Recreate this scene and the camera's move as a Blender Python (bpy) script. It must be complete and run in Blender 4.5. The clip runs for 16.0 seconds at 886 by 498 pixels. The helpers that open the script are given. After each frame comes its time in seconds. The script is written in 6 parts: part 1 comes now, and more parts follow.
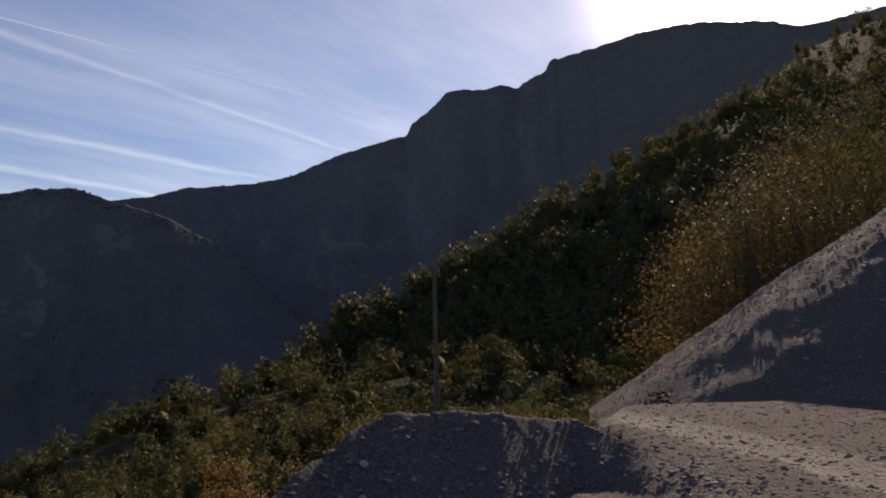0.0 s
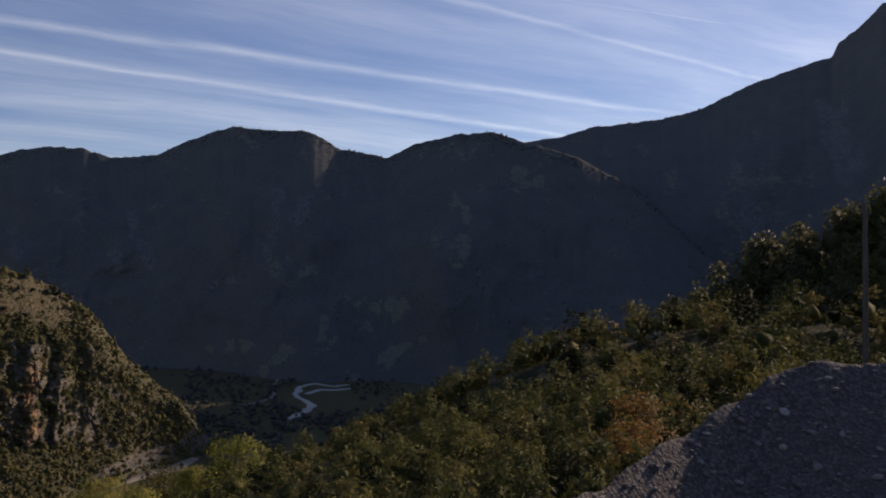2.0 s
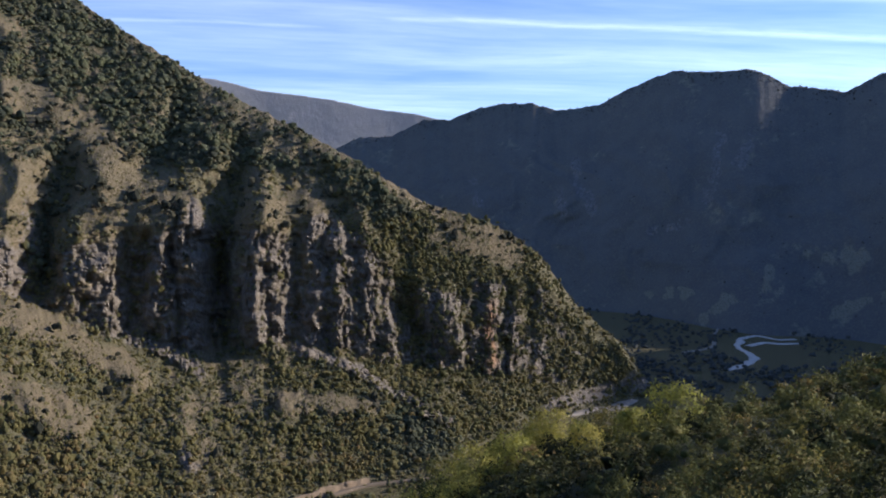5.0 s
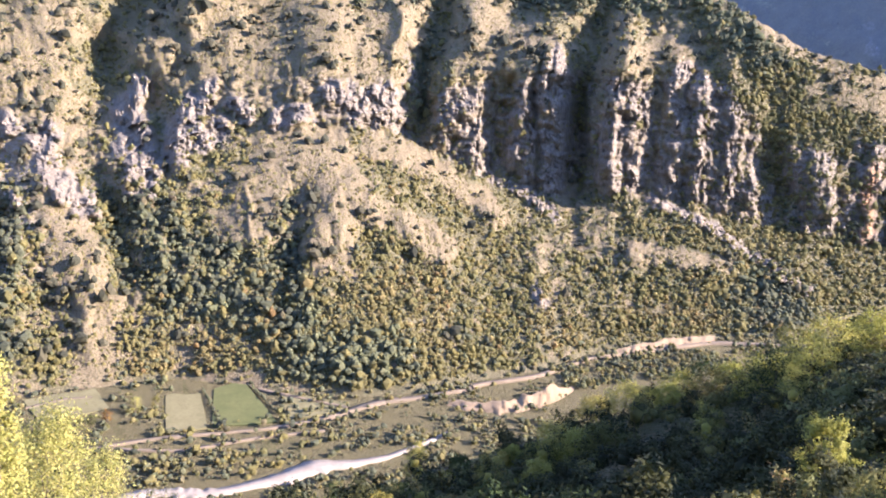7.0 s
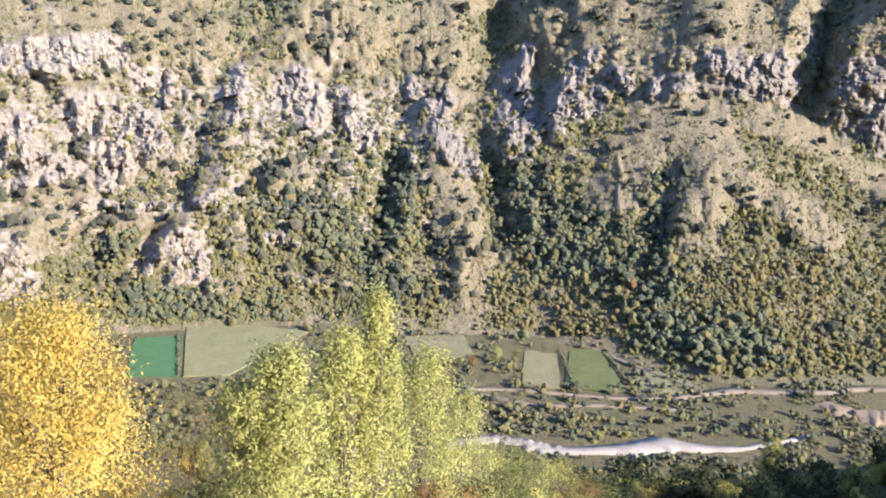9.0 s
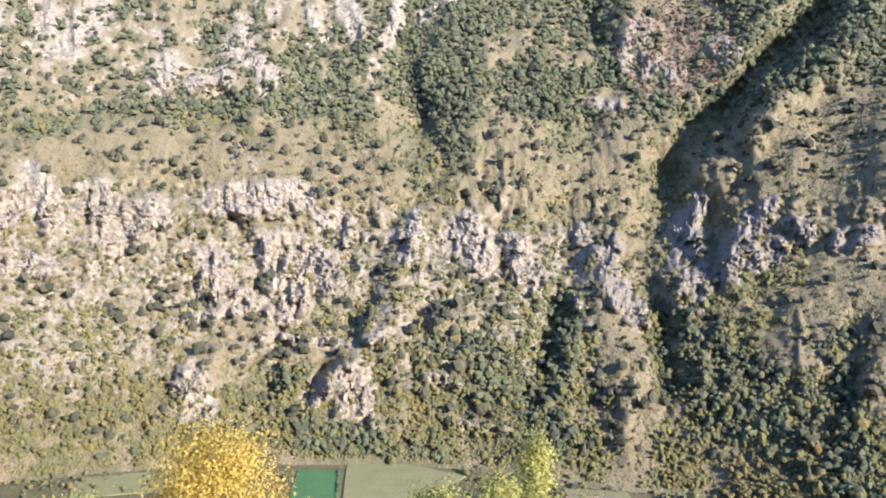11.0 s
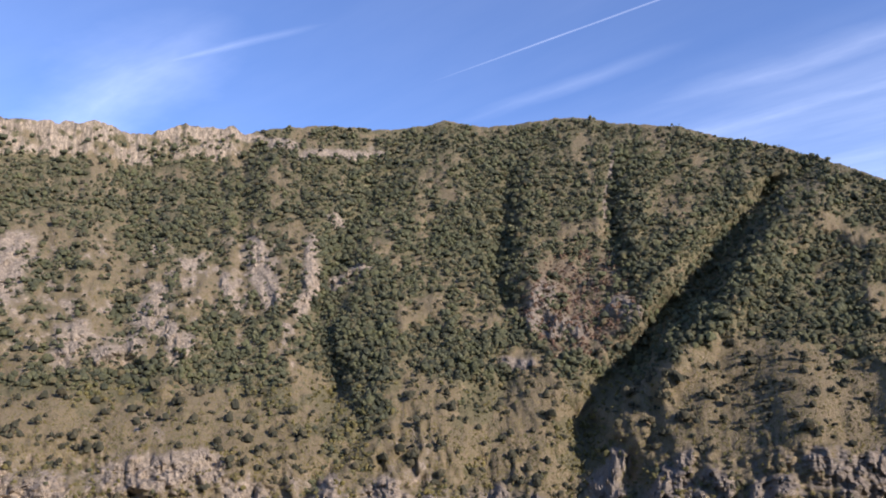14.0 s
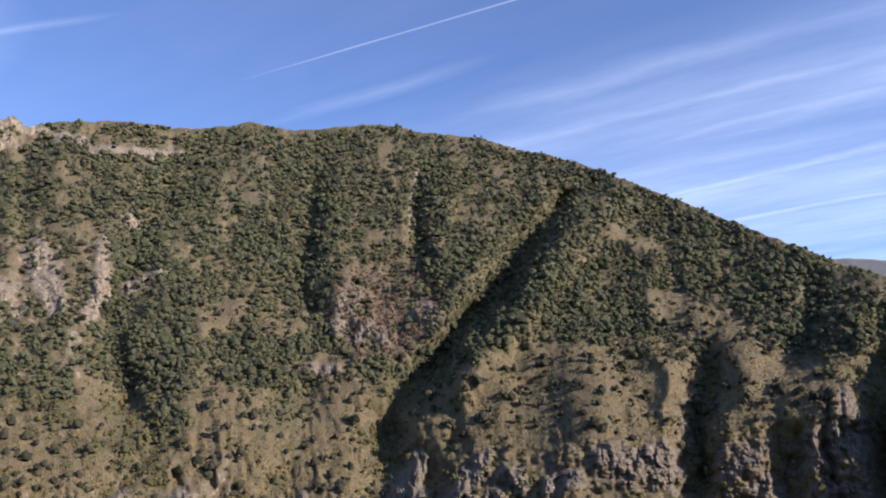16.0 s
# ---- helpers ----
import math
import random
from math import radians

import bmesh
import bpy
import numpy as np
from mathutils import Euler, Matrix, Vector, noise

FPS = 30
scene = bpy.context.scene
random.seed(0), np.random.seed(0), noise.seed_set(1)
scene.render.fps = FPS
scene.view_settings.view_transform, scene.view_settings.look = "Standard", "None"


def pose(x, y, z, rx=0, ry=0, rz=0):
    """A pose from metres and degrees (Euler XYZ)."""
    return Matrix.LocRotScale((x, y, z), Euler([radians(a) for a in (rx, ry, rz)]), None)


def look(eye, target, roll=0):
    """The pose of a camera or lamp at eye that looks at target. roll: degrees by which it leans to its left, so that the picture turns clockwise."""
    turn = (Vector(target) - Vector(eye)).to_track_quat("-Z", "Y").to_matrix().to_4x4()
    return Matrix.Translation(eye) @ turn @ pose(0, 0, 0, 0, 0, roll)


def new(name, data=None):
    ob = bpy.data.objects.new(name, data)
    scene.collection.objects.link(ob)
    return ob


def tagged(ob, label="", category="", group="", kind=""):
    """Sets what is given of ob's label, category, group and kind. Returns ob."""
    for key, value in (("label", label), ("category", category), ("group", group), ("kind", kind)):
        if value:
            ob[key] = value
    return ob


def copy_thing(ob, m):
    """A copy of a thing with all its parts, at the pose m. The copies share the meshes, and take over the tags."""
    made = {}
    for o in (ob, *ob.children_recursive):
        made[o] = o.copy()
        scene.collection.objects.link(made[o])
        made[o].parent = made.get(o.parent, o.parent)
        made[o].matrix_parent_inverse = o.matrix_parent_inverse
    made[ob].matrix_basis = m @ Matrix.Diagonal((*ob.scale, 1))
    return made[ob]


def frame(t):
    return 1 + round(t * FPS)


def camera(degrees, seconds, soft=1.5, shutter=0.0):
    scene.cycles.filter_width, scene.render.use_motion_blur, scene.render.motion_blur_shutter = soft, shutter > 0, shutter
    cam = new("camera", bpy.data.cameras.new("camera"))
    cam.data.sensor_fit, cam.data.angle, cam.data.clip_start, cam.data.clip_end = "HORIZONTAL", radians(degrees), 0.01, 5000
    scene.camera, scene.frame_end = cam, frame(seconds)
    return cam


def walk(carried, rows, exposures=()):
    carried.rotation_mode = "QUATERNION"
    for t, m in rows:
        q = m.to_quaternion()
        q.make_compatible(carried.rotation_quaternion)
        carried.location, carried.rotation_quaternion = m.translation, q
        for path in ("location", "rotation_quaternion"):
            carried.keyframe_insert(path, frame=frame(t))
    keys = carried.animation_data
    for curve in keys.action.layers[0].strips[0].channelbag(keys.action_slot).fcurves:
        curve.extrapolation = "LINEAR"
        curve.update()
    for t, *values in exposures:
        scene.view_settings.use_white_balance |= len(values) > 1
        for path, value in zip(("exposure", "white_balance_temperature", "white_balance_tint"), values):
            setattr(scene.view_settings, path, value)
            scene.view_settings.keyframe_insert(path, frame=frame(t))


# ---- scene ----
cam = camera(55.2, 16.0, soft=1.95)
EYE = Vector((0.05, 0.03, 1.7))
# seconds, heading (degrees counter-clockwise from +y), pitch, lean
TURNS = [
    (0.0, 0.03, 5.49, -1.45),
    (0.5, 5.14, 4.06, -1.52),
    (1.0, 12.23, 2.86, -0.73),
    (1.5, 19.91, 2.00, -0.15),
    (2.0, 27.06, 1.51, 0.34),
    (2.5, 32.45, 0.86, 0.58),
    (3.0, 37.41, 0.62, 0.14),
    (3.5, 43.04, 1.49, 0.19),
    (3.7, 45.51, 1.58, 0.24),
    (5.8, 61.73, -6.02, 0.15),
    (6.0, 63.55, -7.13, -0.01),
    (6.5, 71.16, -10.09, 0.47),
    (7.0, 79.72, -12.74, 1.15),
    (7.5, 87.32, -15.64, 1.27),
    (8.0, 92.93, -16.63, 1.26),
    (8.5, 98.72, -16.02, 0.63),
    (9.0, 104.75, -15.06, 0.34),
    (9.2, 106.87, -14.71, 0.41),
    (11.3, 117.12, -3.49, 0.08),
    (11.5, 117.34, -1.59, -0.40),
    (12.0, 117.59, 2.69, -0.72),
    (12.5, 116.85, 5.56, -0.33),
    (13.0, 114.89, 8.29, -0.51),
    (13.5, 112.26, 10.93, -1.20),
    (14.0, 110.27, 12.09, -1.42),
    (14.5, 107.77, 12.01, -1.40),
    (15.0, 102.85, 11.73, -2.26),
    (15.5, 98.83, 12.01, -3.07),
    (16.0, 96.90, 11.90, -3.47),
]


def facing(t, heading, pitch, lean):
    a, e = radians(heading), radians(pitch)
    way = Vector((-math.sin(a) * math.cos(e), math.cos(a) * math.cos(e), math.sin(e)))
    # the body sways a hand's width to the west as it begins to turn
    eye = EYE - Vector((0.045 * min(t, 2.5), 0, 0))
    return look(eye, eye + way, lean)


walk(cam, [(t, facing(t, h, p, l)) for t, h, p, l in TURNS],
     exposures=[(0.0, -0.35, 8300, 25), (1.0, -0.43, 8200, 25), (2.0, -0.42, 7700, 25), (2.6, -0.12, 7300, 24), (3.7, 0.15, 6900, 22), (5.8, 1.36, 6000, 19), (6.1, 1.82, 6050, 20), (6.6, 2.33, 6500, 28),
                (7.2, 2.5, 6350, 30), (7.6, 2.42, 6150, 31), (8.0, 2.34, 5780, 31), (8.5, 2.2, 5750, 26), (9.2, 2.05, 6050, 19), (11.3, 1.83, 5950, 17), (12.0, 1.28, 5850, 18), (12.5, 0.98, 6150, 21), (13.0, 0.87, 6450, 23), (14.0, 0.72, 6450, 24), (16.0, 0.64, 6600, 23)])

# ---- light ----
SUN_AZ, SUN_EL = -20.0, 23.0


def toward(az, el):
    a, e = radians(az), radians(el)
    return Vector((-math.sin(a) * math.cos(e), math.cos(a) * math.cos(e), math.sin(e)))


sun_data = bpy.data.lights.new("sun", "SUN")
sun_data.energy, sun_data.angle, sun_data.color = 4.0, radians(0.53), (1.0, 0.93, 0.82)
sun = new("sun", sun_data)
sun.matrix_world = look((0, 0, 300), Vector((0, 0, 300)) - toward(SUN_AZ, SUN_EL))


class Net:
    """A small hand for wiring node trees."""

    def __init__(self, tree):
        self.t = tree

    def add(self, kind, **props):
        n = self.t.nodes.new(kind)
        for k, v in props.items():
            setattr(n, k, v)
        return n

    def put(self, sock, v):
        if isinstance(v, bpy.types.NodeSocket):
            self.t.links.new(v, sock)
        elif isinstance(v, (tuple, list)) and len(v) == 3 and sock.type == "RGBA":
            sock.default_value = (*v, 1)
        else:
            sock.default_value = v

    def math(self, op, a, b=0.0, c=None, clamp=False):
        n = self.add("ShaderNodeMath", operation=op, use_clamp=clamp)
        self.put(n.inputs[0], a)
        self.put(n.inputs[1], b)
        if c is not None:
            self.put(n.inputs[2], c)
        return n.outputs[0]

    def noise(self, vec, scale, detail=4.0, rough=0.55, distort=0.0):
        n = self.add("ShaderNodeTexNoise")
        if vec is not None:
            self.put(n.inputs["Vector"], vec)
        n.inputs["Scale"].default_value, n.inputs["Detail"].default_value = scale, detail
        n.inputs["Roughness"].default_value, n.inputs["Distortion"].default_value = rough, distort
        return n.outputs["Fac"]

    def voronoi(self, vec, scale, feature="F1", out="Distance"):
        n = self.add("ShaderNodeTexVoronoi", feature=feature)
        if vec is not None:
            self.put(n.inputs["Vector"], vec)
        n.inputs["Scale"].default_value = scale
        return n.outputs[out]

    def ramp(self, fac, *stops):
        n = self.add("ShaderNodeValToRGB")
        while len(n.color_ramp.elements) < len(stops):
            n.color_ramp.elements.new(0.5)
        for e, (p, c) in zip(n.color_ramp.elements, stops):
            e.position = p
            e.color = (c, c, c, 1) if isinstance(c, (int, float)) else (*c, 1)
        self.put(n.inputs[0], fac)
        return n.outputs[0]

    def mix(self, fac, a, b, blend="MIX"):
        n = self.add("ShaderNodeMix", data_type="RGBA", blend_type=blend)
        self.put(n.inputs[0], fac)
        self.put(n.inputs[6], a)
        self.put(n.inputs[7], b)
        return n.outputs[2]

    def scaled(self, vec, xyz, rot=(0, 0, 0), loc=(0, 0, 0)):
        n = self.add("ShaderNodeMapping")
        self.put(n.inputs[0], vec)
        n.inputs["Scale"].default_value, n.inputs["Rotation"].default_value, n.inputs["Location"].default_value = xyz, rot, loc
        return n.outputs[0]

    def bump(self, height, strength, dist):
        n = self.add("ShaderNodeBump")
        n.inputs["Strength"].default_value, n.inputs["Distance"].default_value = strength, dist
        self.put(n.inputs["Height"], height)
        return n.outputs[0]

    def coord(self, out="Object"):
        return self.add("ShaderNodeTexCoord").outputs[out]

    def attr(self, name):
        return self.add("ShaderNodeAttribute", attribute_name=name).outputs["Fac"]

    def island(self):
        return self.add("ShaderNodeNewGeometry").outputs["Random Per Island"]

    def chance(self):
        return self.add("ShaderNodeObjectInfo").outputs["Random"]


def material(name, rough=0.9):
    m = bpy.data.materials.new(name)
    m.use_nodes = True
    net = Net(m.node_tree)
    b = m.node_tree.nodes["Principled BSDF"]
    b.inputs["Roughness"].default_value = rough
    b.inputs["Specular IOR Level"].default_value = 0.25
    return m, net, b


def sky():
    w = bpy.data.worlds.new("sky")
    scene.world = w
    w.use_nodes = True
    net = Net(w.node_tree)
    back = w.node_tree.nodes["Background"]
    air = net.add("ShaderNodeTexSky", sky_type="NISHITA", sun_disc=False)
    air.sun_elevation, air.sun_rotation = radians(SUN_EL), radians(-SUN_AZ)
    air.altitude, air.air_density, air.dust_density, air.ozone_density = 700, 1.0, 0.25, 4.0
    blue = net.mix(1.0, air.outputs[0], (0.67, 0.78, 0.94), "MULTIPLY")
    d = net.coord("Generated")
    sep = net.add("ShaderNodeSeparateXYZ")
    net.put(sep.inputs[0], d)
    # the direction laid onto a high flat cloud deck: across and along the drift of the streaks
    h = net.math("MAXIMUM", sep.outputs[2], 0.04)
    px, py = net.math("DIVIDE", sep.outputs[0], h), net.math("DIVIDE", sep.outputs[1], h)
    ca, sa = math.cos(radians(CLOUD_TURN)), math.sin(radians(CLOUD_TURN))
    across = net.math("SUBTRACT", net.math("MULTIPLY", px, ca), net.math("MULTIPLY", py, sa))
    down = net.math("ADD", net.math("MULTIPLY", px, sa), net.math("MULTIPLY", py, ca))
    comb = net.add("ShaderNodeCombineXYZ")
    net.put(comb.inputs[0], across)
    net.put(comb.inputs[1], down)
    deck = comb.outputs[0]
    warp = net.add("ShaderNodeTexNoise")
    net.put(warp.inputs["Vector"], deck)
    warp.inputs["Scale"].default_value = 0.4
    bent = net.add("ShaderNodeVectorMath", operation="MULTIPLY_ADD")
    net.put(bent.inputs[0], warp.outputs["Color"])
    bent.inputs[1].default_value = (0.7, 0.7, 0)
    net.put(bent.inputs[2], deck)
    streak = net.noise(net.scaled(bent.outputs[0], (0.95, 0.2, 1), (0, 0, 0.06)), 1.0, 5, 0.55)
    veil = net.noise(net.scaled(bent.outputs[0], (0.6, 0.28, 1), (0, 0, 0.25), (3.1, 1.7, 0)), 0.9, 5, 0.55)
    fine = net.noise(net.scaled(bent.outputs[0], (4.2, 1.0, 1), (0, 0, -0.3)), 1.0, 7, 0.68)
    s = net.ramp(streak, (0.40, 0.0), (0.72, 1.0))
    v = net.ramp(veil, (0.34, 0.0), (0.70, 1.0))
    f = net.ramp(fine, (0.26, 0.45), (0.72, 1.0))
    cover = net.math("MULTIPLY", net.math("ADD", net.math("MULTIPLY", s, 0.5), net.math("MULTIPLY", v, 0.68)), f, clamp=True)
    # the cloud thins out overhead and away from the sun
    west = net.math("MULTIPLY", net.math("SUBTRACT", -1.8, across), 1.0, clamp=True)
    north = net.math("MULTIPLY", net.math("SUBTRACT", down, 0.6), 0.6, clamp=True)
    cover = net.math("MULTIPLY", cover, net.math("MAXIMUM", net.math("MAXIMUM", west, north), 0.22))
    # old vapour trails, long bands on the same deck
    ripple = net.math("MULTIPLY", net.math("SUBTRACT", net.noise(deck, 1.3, 5, 0.6), 0.5), 1.3)
    for at, slope, wide, gain, start, end in TRAILS:
        off = net.math("SUBTRACT", net.math("SUBTRACT", across, net.math("MULTIPLY", down, slope)), at)
        off = net.math("ADD", off, net.math("MULTIPLY", ripple, wide))
        band = net.math("SUBTRACT", 1.0, net.math("DIVIDE", net.math("ABSOLUTE", off), wide), clamp=True)
        band = net.math("POWER", band, 1.15)
        ends = net.math("MULTIPLY", net.math("MULTIPLY", net.math("SUBTRACT", down, start), 2.0, clamp=True), net.math("MULTIPLY", net.math("SUBTRACT", end, down), 2.0, clamp=True))
        band = net.math("MULTIPLY", net.math("MULTIPLY", net.math("MULTIPLY", band, gain), ends), net.ramp(fine, (0.3, 0.45), (0.62, 1.0)))
        cover = net.math("MAXIMUM", cover, band)
    # thin high cloud scatters sunlight forward into a wide bright halo
    s_dot = net.add("ShaderNodeVectorMath", operation="DOT_PRODUCT")
    net.put(s_dot.inputs[0], d)
    s_dot.inputs[1].default_value = toward(SUN_AZ, SUN_EL)
    near = net.math("MAXIMUM", s_dot.outputs["Value"], 0.0)
    halo = net.math("ADD", net.math("MULTIPLY", net.math("POWER", near, 45.0), 1.8), net.math("MULTIPLY", net.math("POWER", near, 260.0), 90.0))
    cloud = net.mix(1.0, air.outputs[0], (1.25, 1.18, 1.1), "MULTIPLY")
    cloud = net.mix(1.0, cloud, (2.1, 2.06, 2.02), "ADD")
    hazy = net.mix(1.0, net.mix(net.math("MULTIPLY", cover, 0.95), blue, cloud), net.mix(1.0, (1.0, 0.97, 0.92), halo, "MULTIPLY"), "ADD")
    net.put(back.inputs[0], hazy)
    back.inputs[1].default_value = 0.14


CLOUD_TURN = 25.0
# across, lean, half-width, strength, from and to along the drift
TRAILS = [(-2.42, 0.0, 0.11, 0.9, 0.3, 7.0), (-2.77, 0.27, 0.03, 0.85, 0.3, 3.4), (-3.83, 0.117, 0.18, 0.8, 0.0, 7.0), (-4.33, 0.0, 0.2, 0.9, 0.0, 9.0),
          (-1.79, -0.1, 0.0075, 0.75, -1.75, 1.2), (-2.01, -0.05, 0.09, 0.28, -2.1, -0.9), (-1.55, 0.3, 0.03, 0.5, 2.0, 3.6), (-5.4, 0.0, 0.3, 0.6, 0.0, 9.0),
          (-2.67, 0.0, 0.22, 0.55, -1.9, 0.9), (-3.0, 0.02, 0.25, 0.5, -1.3, 0.9), (-2.35, -0.03, 0.2, 0.4, -1.5, 0.8), (-3.7, 0.1, 0.2, 0.7, -1.7, 0.4), (-4.6, 0.0, 0.2, 0.7, -1.6, 0.4),
          (-1.84, -0.42, 0.04, 0.6, -2.45, -1.5), (-0.85, 0.05, 0.3, 0.5, -3.6, -1.6)]
sky()

# ---- number helpers ----


def hashed(ix, iy, seed):
    h = (ix.astype(np.int64) * 374761393 + iy.astype(np.int64) * 668265263 + seed * 974634777) & 0xFFFFFFFF
    h = ((h ^ (h >> 13)) * 1274126177) & 0xFFFFFFFF
    return ((h ^ (h >> 16)) & 0xFFFFFF) / float(0xFFFFFF)


def value(x, y, seed=0):
    """Smooth value noise in 0..1."""
    x, y = np.broadcast_arrays(np.asarray(x, float), np.asarray(y, float))
    ix, iy = np.floor(x), np.floor(y)
    fx, fy = x - ix, y - iy
    fx, fy = fx * fx * fx * (fx * (fx * 6 - 15) + 10), fy * fy * fy * (fy * (fy * 6 - 15) + 10)
    a, b = hashed(ix, iy, seed), hashed(ix + 1, iy, seed)
    c, d = hashed(ix, iy + 1, seed), hashed(ix + 1, iy + 1, seed)
    return (a + (b - a) * fx) * (1 - fy) + (c + (d - c) * fx) * fy


def fbm(x, y, octaves=4, seed=0, gain=0.5):
    total, amp, norm = 0.0, 1.0, 0.0
    for k in range(octaves):
        total = total + amp * value(x * 2.03 ** k, y * 2.03 ** k, seed + 17 * k)
        norm, amp = norm + amp, amp * gain
    return total / norm


def ridged(x, y, octaves=4, seed=0, gain=0.5):
    total, amp, norm = 0.0, 1.0, 0.0
    for k in range(octaves):
        total = total + amp * (1 - np.abs(2 * value(x * 2.03 ** k, y * 2.03 ** k, seed + 31 * k) - 1))
        norm, amp = norm + amp, amp * gain
    return total / norm


def curve(*pairs):
    """A function of the azimuth through (azimuth, value) pairs."""
    xs, ys = np.array([p[0] for p in pairs], float), np.array([p[1] for p in pairs], float)
    order = np.argsort(xs)
    return lambda a: np.interp(a, xs[order], ys[order])


def ease(x, lo, hi):
    t = np.clip((x - lo) / (hi - lo), 0, 1)
    return t * t * (3 - 2 * t)


def place(az, r, z):
    a = np.radians(az)
    return np.stack([-np.sin(a) * r, np.cos(a) * r, z + 0 * r], -1)


def tanel(el):
    return np.tan(np.radians(el))


def mesh_from(name, verts, faces, mat=None, smooth=True, attrs=None, normals=None):
    """A mesh from arrays: verts n x 3, faces m x 3 or m x 4."""
    me = bpy.data.meshes.new(name)
    n, (m, k) = len(verts), faces.shape
    me.vertices.add(n)
    me.vertices.foreach_set("co", np.ascontiguousarray(verts, np.float32).ravel())
    me.loops.add(m * k)
    me.loops.foreach_set("vertex_index", np.ascontiguousarray(faces, np.int32).ravel())
    me.polygons.add(m)
    me.polygons.foreach_set("loop_start", np.arange(0, m * k, k, dtype=np.int32))
    me.polygons.foreach_set("loop_total", np.full(m, k, np.int32))
    me.update(calc_edges=True)
    me.polygons.foreach_set("use_smooth", np.full(m, smooth, bool))
    for key, val in (attrs or {}).items():
        at = me.attributes.new(key, "FLOAT", "POINT")
        at.data.foreach_set("value", np.ascontiguousarray(val, np.float32).ravel())
    if normals is not None:
        me.polygons.foreach_set("use_smooth", np.full(m, True, bool))
        me.normals_split_custom_set_from_vertices(normals.tolist())
    if mat:
        me.materials.append(mat)
    return me


def sheet(name, P, mat, attrs=None, wrap=False, smooth=True):
    """A grid P (columns by azimuth, rows by distance) as one mesh, facing up."""
    nc, nr = P.shape[:2]
    idx = np.arange(nc * nr).reshape(nc, nr)
    if wrap:
        idx = np.vstack([idx, idx[:1]])
    q = np.stack([idx[:-1, :-1], idx[:-1, 1:], idx[1:, 1:], idx[1:, :-1]], -1).reshape(-1, 4)
    a, b, c = P[0, 0], P[0, 1], P[1, 1]
    if np.cross(b - a, c - a)[2] < 0:
        q = q[:, ::-1]
    return mesh_from(name, P.reshape(-1, 3), q, mat, smooth, attrs)


def profile(az, s, lines):
    """Distance and height at azimuths az and parameters s in 0..len(lines)-1 between break lines (distance, height)."""
    R = np.stack([l[0] for l in lines], -1)
    Z = np.stack([l[1] for l in lines], -1)
    k = np.clip(np.floor(s).astype(int), 0, len(lines) - 2)
    f = s - k
    return R[:, k] * (1 - f) + R[:, k + 1] * f, Z[:, k] * (1 - f) + Z[:, k + 1] * f

# ---- materials of the land ----


